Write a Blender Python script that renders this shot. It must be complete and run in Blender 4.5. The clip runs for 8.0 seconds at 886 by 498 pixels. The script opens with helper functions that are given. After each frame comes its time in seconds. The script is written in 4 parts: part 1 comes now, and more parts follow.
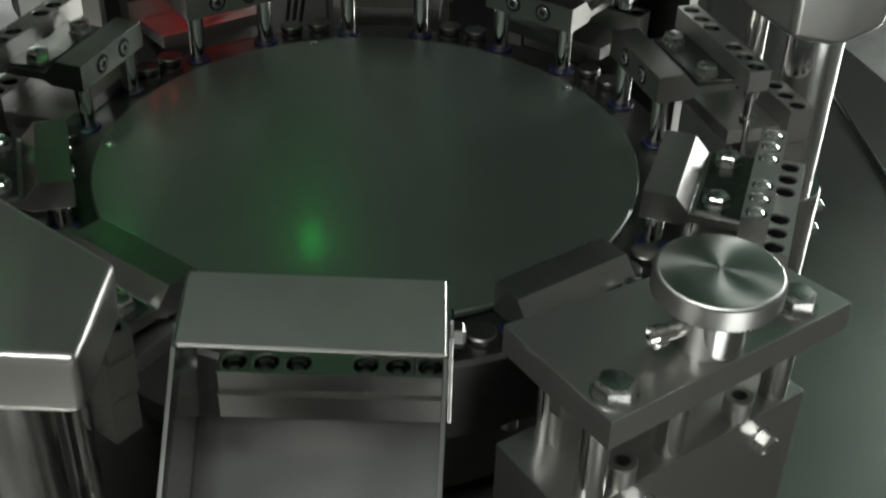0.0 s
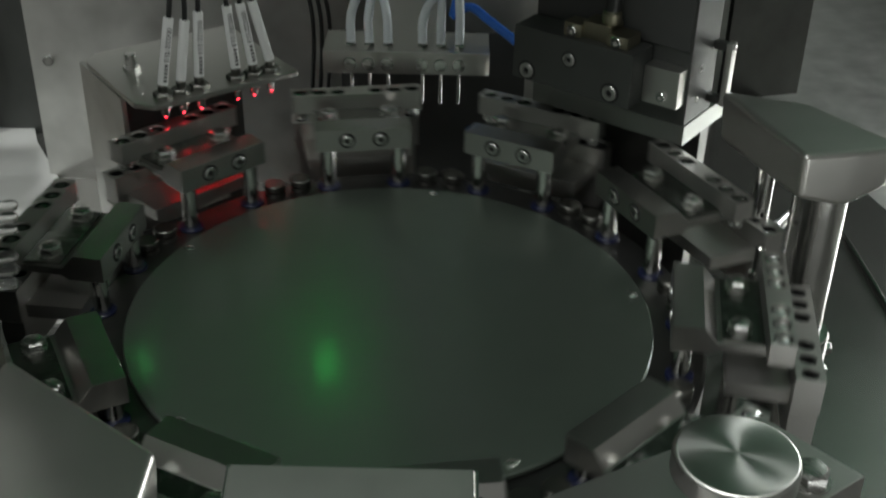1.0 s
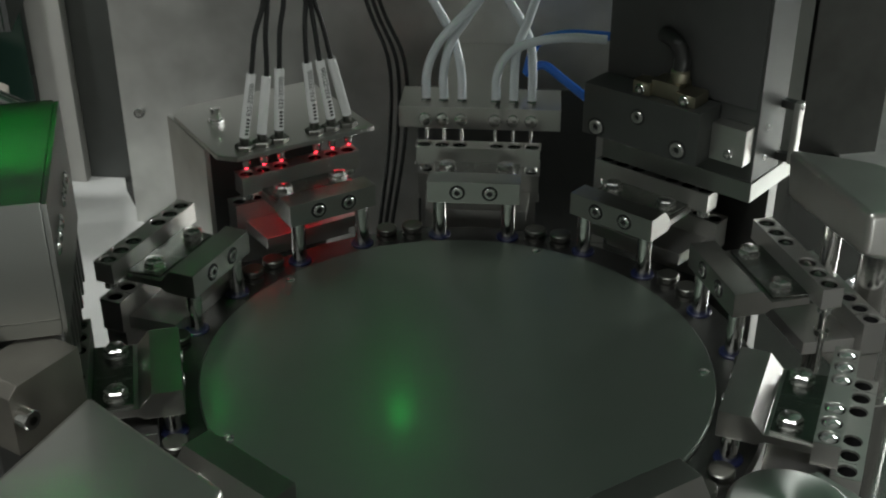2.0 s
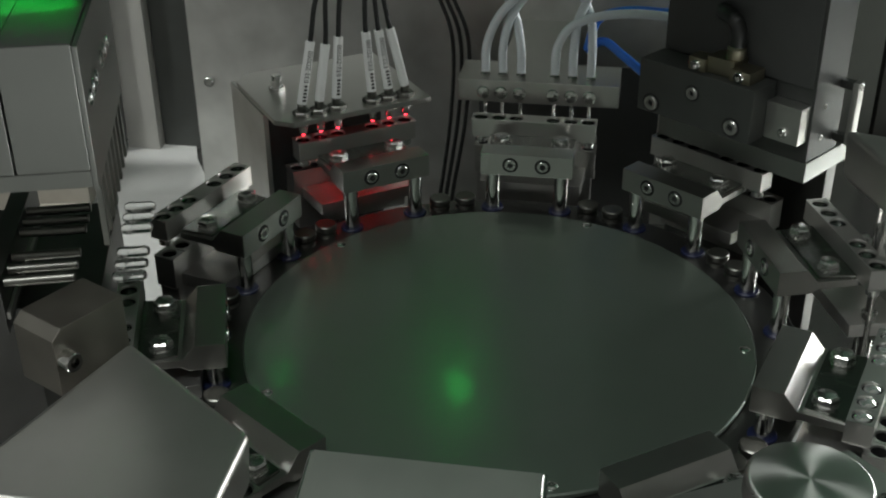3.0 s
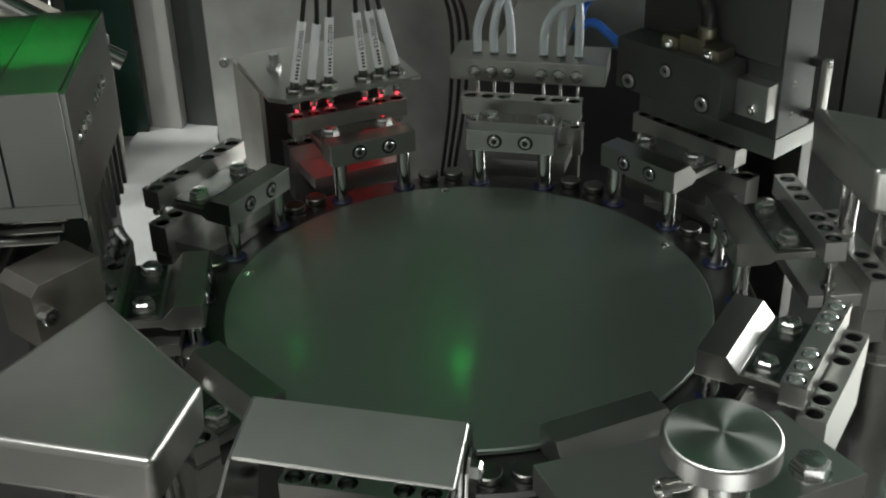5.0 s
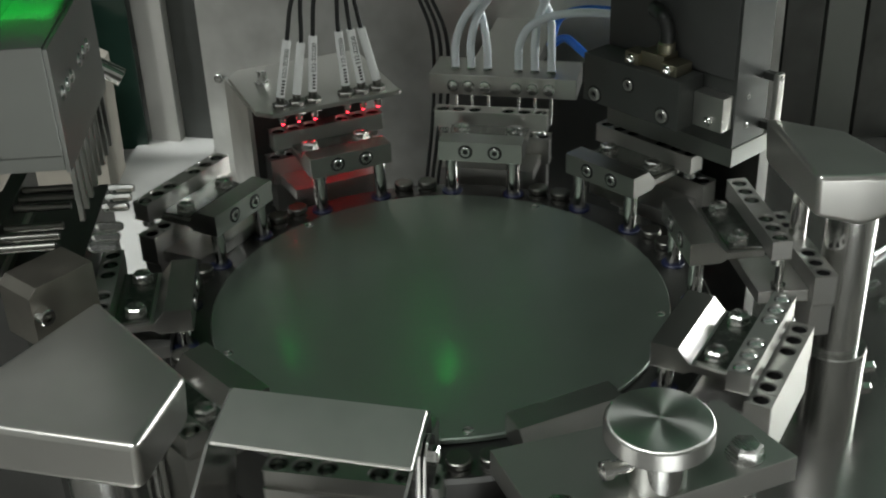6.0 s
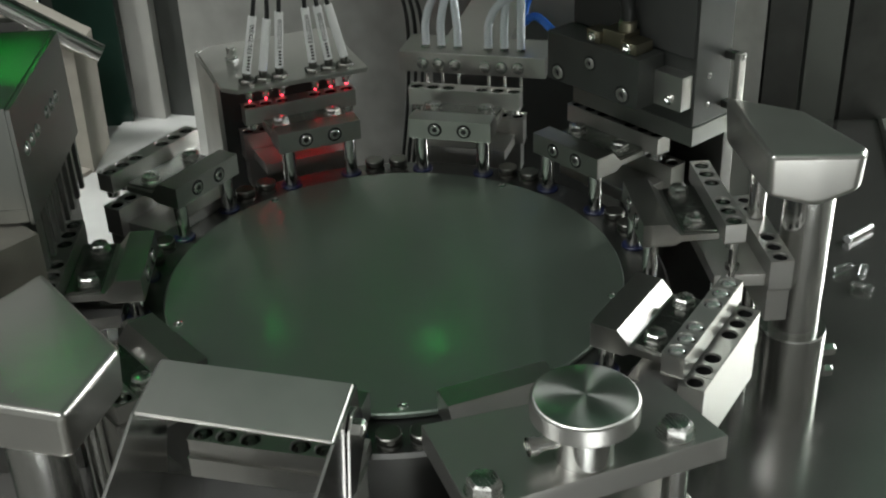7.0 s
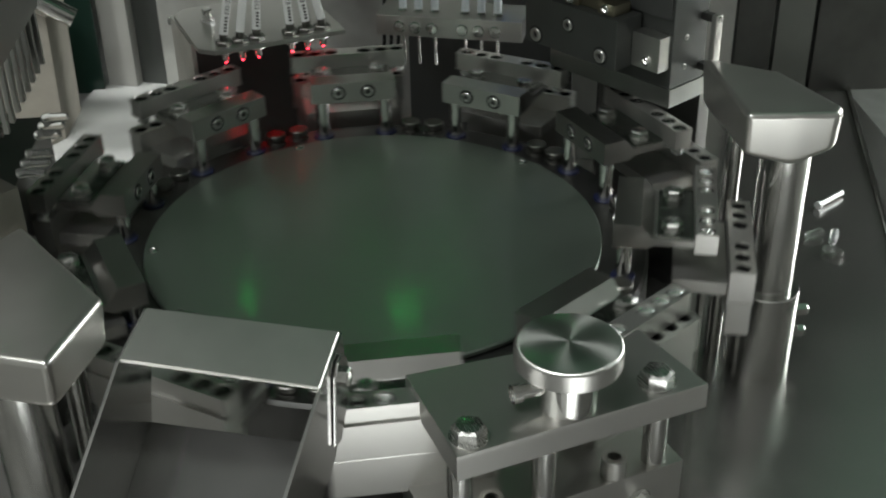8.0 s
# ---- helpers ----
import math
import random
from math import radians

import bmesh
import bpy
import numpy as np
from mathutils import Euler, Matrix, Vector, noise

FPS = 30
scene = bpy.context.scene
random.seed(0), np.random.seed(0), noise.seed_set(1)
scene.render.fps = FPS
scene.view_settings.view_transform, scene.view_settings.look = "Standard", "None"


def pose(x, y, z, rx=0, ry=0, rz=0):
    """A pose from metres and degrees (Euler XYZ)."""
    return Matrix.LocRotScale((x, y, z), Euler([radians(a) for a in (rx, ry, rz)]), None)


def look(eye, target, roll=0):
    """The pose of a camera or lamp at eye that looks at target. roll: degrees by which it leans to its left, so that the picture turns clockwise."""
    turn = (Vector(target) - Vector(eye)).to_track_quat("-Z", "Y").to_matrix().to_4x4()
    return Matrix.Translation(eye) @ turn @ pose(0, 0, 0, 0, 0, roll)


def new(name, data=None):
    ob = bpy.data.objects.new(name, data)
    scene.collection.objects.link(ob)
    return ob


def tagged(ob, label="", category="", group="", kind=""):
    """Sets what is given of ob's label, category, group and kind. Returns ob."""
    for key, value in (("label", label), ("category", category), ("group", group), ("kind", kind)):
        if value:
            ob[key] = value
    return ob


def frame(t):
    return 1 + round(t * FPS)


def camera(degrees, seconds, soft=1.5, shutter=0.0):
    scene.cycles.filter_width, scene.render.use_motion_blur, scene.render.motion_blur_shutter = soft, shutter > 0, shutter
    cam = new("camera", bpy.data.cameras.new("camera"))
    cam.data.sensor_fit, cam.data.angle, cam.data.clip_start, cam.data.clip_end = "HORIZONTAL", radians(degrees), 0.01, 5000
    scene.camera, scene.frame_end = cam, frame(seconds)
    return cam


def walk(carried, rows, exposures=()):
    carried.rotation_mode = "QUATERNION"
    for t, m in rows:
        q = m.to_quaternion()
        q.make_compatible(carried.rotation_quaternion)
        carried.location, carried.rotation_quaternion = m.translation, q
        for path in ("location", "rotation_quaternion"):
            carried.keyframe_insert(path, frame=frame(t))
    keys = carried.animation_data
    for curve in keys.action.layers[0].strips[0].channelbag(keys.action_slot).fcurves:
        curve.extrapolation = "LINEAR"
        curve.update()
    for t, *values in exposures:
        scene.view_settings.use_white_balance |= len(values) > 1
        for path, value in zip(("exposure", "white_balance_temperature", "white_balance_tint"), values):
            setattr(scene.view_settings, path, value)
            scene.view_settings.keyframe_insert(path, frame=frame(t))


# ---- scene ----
cam = camera(40.59, 8.0, soft=2.0, shutter=0.4)
PATH = [
    (0.0, look((-0.1020, -0.5289, 0.3173), (0.0483, 0.0241, -0.0848), 1.66)),
    (0.5, look((-0.1076, -0.5219, 0.3401), (0.0464, 0.0416, -0.0455), 1.64)),
    (1.0, look((-0.1103, -0.5209, 0.3630), (0.0437, 0.0572, -0.0005), 1.17)),
    (1.5, look((-0.1091, -0.5284, 0.3740), (0.0285, 0.0662, 0.0313), 0.49)),
    (2.0, look((-0.1053, -0.5375, 0.3708), (0.0045, 0.0661, 0.0336), -0.12)),
    (2.2, look((-0.1021, -0.5409, 0.3694), (-0.0018, 0.0613, 0.0270), 0.06)),
    (3.5, look((-0.0687, -0.5574, 0.3574), (-0.0314, 0.0519, 0.0147), -0.76)),
    (4.0, look((-0.0537, -0.5618, 0.3527), (-0.0266, 0.0445, 0.0039), -0.74)),
    (4.5, look((-0.0439, -0.5658, 0.3564), (-0.0194, 0.0406, 0.0074), -1.19)),
    (6.0, look((-0.0125, -0.6291, 0.3859), (0.0025, -0.0185, 0.0440), -2.24)),
    (6.5, look((0.0001, -0.6289, 0.3863), (0.0115, -0.0208, 0.0398), -2.18)),
    (7.0, look((0.0300, -0.6322, 0.3808), (0.0304, -0.0259, 0.0310), -2.32)),
    (7.5, look((0.0378, -0.6425, 0.3799), (0.0318, -0.0418, 0.0206), -1.93)),
    (8.0, look((0.0200, -0.6426, 0.3688), (0.0409, -0.0415, 0.0107), -1.23)),
]
EXPO = [(0.0, -0.30), (1.5, -0.22), (3.5, -0.12), (4.7, -0.05), (6.0, 0.17), (8.0, 0.21)]
walk(cam, PATH, EXPO)

# ---- world and light ----
world = bpy.data.worlds.new("world")
scene.world = world
world.use_nodes = True
world.node_tree.nodes["Background"].inputs[0].default_value = (0.95, 1.0, 0.97, 1)
world.node_tree.nodes["Background"].inputs[1].default_value = 0.04
scene.view_settings.exposure = 0.0


def area_lamp(name, eye, target, power, sx, sy, colour):
    data = bpy.data.lights.new(name, "AREA")
    data.shape, data.size, data.size_y = "RECTANGLE", sx, sy
    data.energy, data.color = power, colour
    ob = new(name, data)
    ob.matrix_world = look(eye, target)
    return ob


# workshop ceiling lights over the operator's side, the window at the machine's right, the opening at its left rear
area_lamp("ceiling_light", (-0.70, -0.90, 1.85), (-0.70, -0.85, 0.0), 32, 1.2, 0.5, (0.97, 1.0, 0.98))
# added low fill without a known source, brightens upright faces turned to the front
area_lamp("front_fill", (0.28, -1.15, -0.45), (0.22, -0.03, 0.05), 3.2, 0.60, 0.42, (0.97, 1.0, 0.98))
area_lamp("side_window", (1.15, 0.46, 0.30), (0.20, -0.05, 0.02), 8.5, 0.34, 0.46, (0.97, 1.0, 0.98))
spot = bpy.data.lights.new("rear_spot", "SPOT")
spot.energy, spot.color, spot.spot_size, spot.spot_blend, spot.shadow_soft_size = 8.0, (0.97, 1.0, 0.98), radians(56), 0.5, 0.03
new("rear_spot", spot).matrix_world = look((-0.62, 0.40, 0.45), (-0.25, 0.46, -0.09))
red = area_lamp("fibre_light", tuple((Matrix.Rotation(radians(110.9), 4, "Z") @ Vector((0.198, 0, 0.0290)))), tuple((Matrix.Rotation(radians(110.9), 4, "Z") @ Vector((0.1961, 0, -0.1)))), 0.0055, 0.004, 0.076, (1.0, 0.01, 0.02))
red.data.spread = radians(130)
red.matrix_world = Matrix.Rotation(radians(110.9), 4, "Z") @ pose(0.198, 0, 0.0290)


# ---- materials ----
def nodes_of(name):
    m = bpy.data.materials.new(name)
    m.use_nodes = True
    t = m.node_tree
    return m, t, t.nodes["Principled BSDF"]


def metal(name, colour, rough, spread=0.025, bump=0.006, grain=(60, 1800, 1800), metallic=1.0, dirt=0.07):
    """Brushed or ground metal: stretched grain, soft smudges, fine relief."""
    m, t, b = nodes_of(name)
    co = t.nodes.new("ShaderNodeTexCoord")
    mp = t.nodes.new("ShaderNodeMapping")
    mp.inputs["Scale"].default_value = grain
    n1 = t.nodes.new("ShaderNodeTexNoise")
    n1.inputs["Scale"].default_value, n1.inputs["Detail"].default_value = 1.0, 3
    n2 = t.nodes.new("ShaderNodeTexNoise")
    n2.inputs["Scale"].default_value, n2.inputs["Detail"].default_value = 38, 2
    t.links.new(co.outputs["Object"], mp.inputs["Vector"])
    t.links.new(mp.outputs["Vector"], n1.inputs["Vector"])
    t.links.new(co.outputs["Object"], n2.inputs["Vector"])
    mix = t.nodes.new("ShaderNodeMix")
    mix.data_type = "RGBA"
    mix.inputs[6].default_value = (*[c * (1 - dirt) for c in colour], 1)
    mix.inputs[7].default_value = (*[min(1, c * (1 + dirt * 0.6)) for c in colour], 1)
    t.links.new(n2.outputs["Fac"], mix.inputs[0])
    t.links.new(mix.outputs[2], b.inputs["Base Color"])
    add = t.nodes.new("ShaderNodeMath")
    add.operation = "ADD"
    t.links.new(n1.outputs["Fac"], add.inputs[0])
    t.links.new(n2.outputs["Fac"], add.inputs[1])
    rr = t.nodes.new("ShaderNodeMapRange")
    rr.inputs["From Min"].default_value, rr.inputs["From Max"].default_value = 0.6, 1.4
    rr.inputs["To Min"].default_value, rr.inputs["To Max"].default_value = rough - spread, rough + spread
    t.links.new(add.outputs[0], rr.inputs["Value"])
    t.links.new(rr.outputs["Result"], b.inputs["Roughness"])
    bp = t.nodes.new("ShaderNodeBump")
    bp.inputs["Strength"].default_value, bp.inputs["Distance"].default_value = bump, 0.00006
    t.links.new(n1.outputs["Fac"], bp.inputs["Height"])
    if bump:
        t.links.new(bp.outputs["Normal"], b.inputs["Normal"])
    b.inputs["Metallic"].default_value = metallic
    return m


def plain(name, colour, rough, spec=0.5, trans=0.0, var=0.15):
    m, t, b = nodes_of(name)
    n = t.nodes.new("ShaderNodeTexNoise")
    n.inputs["Scale"].default_value, n.inputs["Detail"].default_value = 60, 4
    co = t.nodes.new("ShaderNodeTexCoord")
    t.links.new(co.outputs["Object"], n.inputs["Vector"])
    mix = t.nodes.new("ShaderNodeMix")
    mix.data_type = "RGBA"
    mix.inputs[6].default_value = (*[c * (1 - var) for c in colour], 1)
    mix.inputs[7].default_value = (*[min(1, c * (1 + var)) for c in colour], 1)
    t.links.new(n.outputs["Fac"], mix.inputs[0])
    t.links.new(mix.outputs[2], b.inputs["Base Color"])
    b.inputs["Roughness"].default_value = rough
    b.inputs["Specular IOR Level"].default_value = spec
    b.inputs["Transmission Weight"].default_value = trans
    return m


def glow(name, colour, strength):
    m, t, b = nodes_of(name)
    b.inputs["Base Color"].default_value = (*[c * 0.3 for c in colour], 1)
    b.inputs["Emission Color"].default_value = (*colour, 1)
    b.inputs["Emission Strength"].default_value = strength
    return m


STEEL = metal("brushed_steel", (0.56, 0.555, 0.53), 0.29, spread=0.010, bump=0, grain=(40, 300, 300), metallic=0.95)
GROUND = metal("ground_steel", (0.56, 0.555, 0.53), 0.31, spread=0.010, bump=0, grain=(300, 40, 300), metallic=0.93)
POLISHED = metal("polished_steel", (0.70, 0.70, 0.68), 0.14, spread=0.03, bump=0.004)
TURNED = metal("turned_steel", (0.66, 0.66, 0.64), 0.20, spread=0.05, bump=0.002, grain=(700, 700, 15))
DISC = metal("satin_disc_steel", (0.208, 0.250, 0.214), 0.36, spread=0.02, bump=0.003, grain=(60, 60, 60), dirt=0.05, metallic=0.86)
DISC.node_tree.nodes["Principled BSDF"].inputs["Coat Weight"].default_value = 0.42
DISC.node_tree.nodes["Principled BSDF"].inputs["Coat Roughness"].default_value = 0.13
FACED = metal("faced_knob_top", (0.62, 0.63, 0.60), 0.33, spread=0.01, bump=0)
FACED.node_tree.nodes["Principled BSDF"].inputs["Anisotropic"].default_value = 0.88
_tan = FACED.node_tree.nodes.new("ShaderNodeTangent")
_tan.direction_type, _tan.axis = "RADIAL", "Z"
FACED.node_tree.links.new(_tan.outputs["Tangent"], FACED.node_tree.nodes["Principled BSDF"].inputs["Tangent"])
SEGMENT = metal("segment_steel", (0.47, 0.465, 0.445), 0.29, spread=0.008, bump=0, grain=(40, 300, 300), dirt=0.14)
CLAMPSTEEL = metal("dark_clamp_steel", (0.20, 0.21, 0.195), 0.26, dirt=0.25)
FEED = metal("dull_feeder_steel", (0.29, 0.30, 0.285), 0.31, spread=0.01, bump=0, metallic=0.95)
DARK = metal("dark_oxide_steel", (0.15, 0.15, 0.145), 0.38, dirt=0.3)
ANODISED = metal("dark_anodised_block", (0.085, 0.09, 0.085), 0.42, metallic=0.6, dirt=0.2)
SHEET = metal("grey_sheet_panel", (0.66, 0.66, 0.635), 0.40, spread=0.05, bump=0.003, grain=(900, 900, 30), dirt=0.30)
DECK = metal("deck_steel", (0.36, 0.355, 0.34), 0.21, spread=0.02, bump=0.004, grain=(25, 900, 900), metallic=0.9)
HOOD = metal("satin_hood_steel", (0.55, 0.545, 0.515), 0.31, spread=0.03, bump=0, grain=(500, 9, 500), dirt=0.10, metallic=0.94)
CHUTE = metal("chute_side_steel", (0.62, 0.615, 0.60), 0.18, spread=0.03, bump=0, dirt=0.12)
LID = metal("chute_lid_steel", (0.68, 0.67, 0.64), 0.35, spread=0.008, bump=0, grain=(9, 200, 200), dirt=0.16)
WORN = metal("worn_machined_steel", (0.40, 0.375, 0.335), 0.36, spread=0.06, dirt=0.30)
FLOOR = metal("chute_floor_steel", (0.30, 0.30, 0.295), 0.17, spread=0.03, bump=0.004)
# pale base colour stands in for the loose pin's bright reflection
BRIGHT = metal("pin_reflection_pale", (0.88, 0.89, 0.90), 0.30, metallic=0.6)
BOLT = metal("zinc_bolt", (0.55, 0.55, 0.53), 0.27)
PLATE = metal("pale_plate", (0.62, 0.62, 0.60), 0.50, metallic=0.1, dirt=0.12)
POSTPAINT = plain("grey_post_paint", (0.36, 0.355, 0.33), 0.5, var=0.08)
PEG = metal("dull_peg_steel", (0.17, 0.17, 0.155), 0.36)
BRASS = metal("dull_brass", (0.30, 0.28, 0.21), 0.4)
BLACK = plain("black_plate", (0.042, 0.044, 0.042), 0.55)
# near black that paints the shade inside bores, counterbores and sockets
RECESS_SHADE = plain("bore", (0.01, 0.01, 0.01), 0.6)
CABLE = plain("black_cable", (0.012, 0.013, 0.012), 0.4)
SLEEVE = plain("white_sleeve", (0.86, 0.86, 0.85), 0.40, var=0.06)
INK = plain("black_ink", (0.02, 0.02, 0.02), 0.6)
TUBE = plain("clear_hose", (0.84, 0.89, 0.93), 0.16, trans=0.12, var=0.05)
BLUEHOSE = plain("blue_hose", (0.03, 0.16, 0.62), 0.3)
BLUE = plain("blue_bush", (0.006, 0.009, 0.035), 0.4)
BEIGE = plain("beige_casting", (0.34, 0.315, 0.27), 0.6)
GREENISH = plain("dark_green_glass", (0.012, 0.03, 0.022), 0.15)
CAPSULE = plain("clear_capsule", (0.96, 0.97, 0.96), 0.03, trans=0.97, var=0.01)
CAPSULE.node_tree.nodes["Principled BSDF"].inputs["IOR"].default_value = 1.2
CAP = plain("capsule_shell", (0.72, 0.74, 0.72), 0.06, spec=0.6, var=0.02)
CAP.node_tree.nodes["Principled BSDF"].inputs["Metallic"].default_value = 0.85
REDGLOW = glow("red_fibre_tip", (1.0, 0.02, 0.04), 14)
GREENGLOW = glow("green_lamp", (0.03, 1.0, 0.14), 17)
GREENWORK = glow("green_work_lamp", (0.02, 1.0, 0.10), 130)
ROOM = plain("room_wall", (0.68, 0.68, 0.66), 0.8)
CEIL = plain("housing_ceiling", (0.06, 0.14, 0.09), 0.6)


# ---- mesh helpers ----
def box(bm, c, s, bev=0.0006, m=None):
    """A box by centre and size, edges rounded."""
    r = bmesh.ops.create_cube(bm, size=1)
    vs = r["verts"]
    for v in vs:
        v.co = Vector((c[0] + v.co.x * s[0], c[1] + v.co.y * s[1], c[2] + v.co.z * s[2]))
    if bev:
        es = list({e for v in vs for e in v.link_edges})
        g = bmesh.ops.bevel(bm, geom=es, offset=bev, segments=2, profile=0.7, affect="EDGES")
        vs = list({v for f in g["faces"] for v in f.verts} | {v for v in vs if v.is_valid})
    if m is not None:
        bmesh.ops.transform(bm, matrix=m, verts=vs)


def span(bm, a, b, bev=0.0006, m=None):
    """A box by two opposite corners."""
    box(bm, [(p + q) / 2 for p, q in zip(a, b)], [abs(q - p) for p, q in zip(a, b)], bev, m)


def lathe(bm, prof, at=(0, 0, 0), axis=(0, 0, 1), seg=28):
    """Turn a profile of (radius, height) about an axis through at."""
    q = Vector((0, 0, 1)).rotation_difference(Vector(axis).normalized()).to_matrix()
    at = Vector(at)
    rings = []
    for r, h in prof:
        if r < 1e-6:
            rings.append([bm.verts.new(at + q @ Vector((0, 0, h)))])
        else:
            rings.append([bm.verts.new(at + q @ Vector((r * math.cos(2 * math.pi * i / seg), r * math.sin(2 * math.pi * i / seg), h))) for i in range(seg)])
    for a, b in zip(rings, rings[1:]):
        for i in range(seg):
            j = (i + 1) % seg
            if len(a) == 1 and len(b) == 1:
                continue
            if len(a) == 1:
                bm.faces.new((a[0], b[i], b[j]))
            elif len(b) == 1:
                bm.faces.new((a[i], b[0], a[j])[::-1])
            else:
                bm.faces.new((a[i], a[j], b[j], b[i]))


def rod(bm, p, q, r, seg=20, bev=0.0004):
    p, q = Vector(p), Vector(q)
    d = (q - p).length
    lathe(bm, [(0, 0), (r - bev, 0), (r, bev), (r, d - bev), (r - bev, d), (0, d)], p, q - p, seg)


def prism(bm, pts, z0, z1, bev=0.0008, m=None):
    """An upright prism over a polygon of (x, y), rounded edges."""
    lo = [bm.verts.new((x, y, z0)) for x, y in pts]
    hi = [bm.verts.new((x, y, z1)) for x, y in pts]
    fs = [bm.faces.new(lo[::-1]), bm.faces.new(hi)]
    n = len(pts)
    for i in range(n):
        fs.append(bm.faces.new((lo[i], lo[(i + 1) % n], hi[(i + 1) % n], hi[i])))
    bmesh.ops.recalc_face_normals(bm, faces=fs)
    vs = lo + hi
    if bev:
        g = bmesh.ops.bevel(bm, geom=list({e for f in fs for e in f.edges}), offset=bev, segments=2, profile=0.7, affect="EDGES")
        vs = list({v for f in g["faces"] for v in f.verts} | {v for v in vs if v.is_valid})
    if m is not None:
        bmesh.ops.transform(bm, matrix=m, verts=vs)


# profile in (x, z) pulled along y
ALONG_Y = Matrix(((1, 0, 0, 0), (0, 0, -1, 0), (0, 1, 0, 0), (0, 0, 0, 1)))


def smooth_path(pts, n=10):
    out = []
    P = [Vector(p) for p in pts]
    P = [P[0] * 2 - P[1]] + P + [P[-1] * 2 - P[-2]]
    for i in range(1, len(P) - 2):
        a, b, c, d = P[i - 1:i + 3]
        for k in range(n):
            s = k / n
            out.append(0.5 * (2 * b + (c - a) * s + (2 * a - 5 * b + 4 * c - d) * s * s + (3 * b - a - 3 * c + d) * s ** 3))
    out.append(P[-2])
    return out


def hose(bm, pts, r, seg=12, n=10):
    path = smooth_path(pts, n)
    rings = []
    side = Vector((0.3, 0.5, 0.81))
    for i, p in enumerate(path):
        d = (path[min(i + 1, len(path) - 1)] - path[max(i - 1, 0)]).normalized()
        u = d.cross(side).normalized()
        w = d.cross(u)
        rings.append([bm.verts.new(p + r * (u * math.cos(2 * math.pi * k / seg) + w * math.sin(2 * math.pi * k / seg))) for k in range(seg)])
    for a, b in zip(rings, rings[1:]):
        for k in range(seg):
            bm.faces.new((a[k], a[(k + 1) % seg], b[(k + 1) % seg], b[k]))
    bm.faces.new(rings[0][::-1])
    bm.faces.new(rings[-1])


HOLES = (-0.0365, -0.0245, -0.0125, 0.0125, 0.0245, 0.0365)


def drilled_bar(bm, u0, u1, half, z0, z1, r, holes=HOLES, bore=1):
    """A bar along y with bores from top to bottom, their mouths countersunk."""
    cuts = [-half]
    for h in holes:
        cuts += [h - 0.006, h + 0.006]
    cuts = sorted(set(round(c, 5) for c in cuts + [half]))
    um = (u0 + u1) / 2
    made = []
    for a, b in zip(cuts, cuts[1:]):
        h = [x for x in holes if a < x < b]
        if not h:
            for z, flip in ((z0, 1), (z1, 0)):
                q = [bm.verts.new(p) for p in ((u0, a, z), (u1, a, z), (u1, b, z), (u0, b, z))]
                made.append(bm.faces.new(q[::-1] if flip else q))
        else:
            h = h[0]
            hu, hw = (u1 - u0) / 2, (b - a) / 2
            angs = sorted([2 * math.pi * i / 20 for i in range(20)] + [math.atan2(sy * hw, sx * hu) % (2 * math.pi) for sx in (1, -1) for sy in (1, -1)])
            loops = []
            for z, rr, zz in ((z1, r * 1.12, z1), (z1, r, z1 - 0.0012), (z0, r, z0)):
                loops.append([bm.verts.new((um + rr * math.cos(g), h + rr * math.sin(g), zz)) for g in angs])
            n = len(angs)
            for z, lp, flip in ((z1, loops[0], 0), (z0, loops[2], 1)):
                edge = []
                for g in angs:
                    k = min(hu / max(abs(math.cos(g)), 1e-9), hw / max(abs(math.sin(g)), 1e-9))
                    edge.append(bm.verts.new((um + k * math.cos(g), h + k * math.sin(g), z)))
                for i in range(n):
                    j = (i + 1) % n
                    q = (lp[i], edge[i], edge[j], lp[j])
                    made.append(bm.faces.new(q[::-1] if flip else q))
            for la, lb in zip(loops, loops[1:]):
                for i in range(n):
                    j = (i + 1) % n
                    f = bm.faces.new((la[i], la[j], lb[j], lb[i]))
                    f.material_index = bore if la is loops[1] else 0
                    made.append(f)
    for u, flip in ((u0, 0), (u1, 1)):
        q = [bm.verts.new(p) for p in ((u, -half, z0), (u, -half, z1), (u, half, z1), (u, half, z0))]
        made.append(bm.faces.new(q if flip == 0 else q[::-1]))
    for w, flip in ((-half, 0), (half, 1)):
        q = [bm.verts.new(p) for p in ((u0, w, z0), (u1, w, z0), (u1, w, z1), (u0, w, z1))]
        made.append(bm.faces.new(q if flip == 0 else q[::-1]))
    bmesh.ops.remove_doubles(bm, verts=list(bm.verts), dist=1e-5)


def hex_bolt(bm, at, axis=(0, 0, 1), af=0.0075, h=0.005, washer=0.006):
    """Hexagon head on a washer, top edge turned off."""
    lathe(bm, [(0, 0), (washer, 0), (washer, 0.0009), (0, 0.0009)], at, axis, 24)
    z0 = 0.0009
    lathe(bm, [(af * 0.62, z0), (af * 0.62, z0 + h * 0.8), (af * 0.50, z0 + h)], at, axis, 6)
    lathe(bm, [(af * 0.50, z0 + h - 0.0006), (af * 0.46, z0 + h), (af * 0.25, z0 + h + 0.0004), (0, z0 + h + 0.0006)], at, axis, 18)


def cap_screw(bm, at, axis, r=0.0037, h=0.0035):
    """Socket head, knurled edge simplified, with its hexagon socket."""
    lathe(bm, [(r, 0), (r, h - 0.0005), (r - 0.0005, h), (r * 0.55, h)], at, axis, 24)
    lathe(bm, [(r * 0.55, h), (r * 0.5, h), (r * 0.5, h * 0.35), (0, h * 0.35)], at, axis, 6)


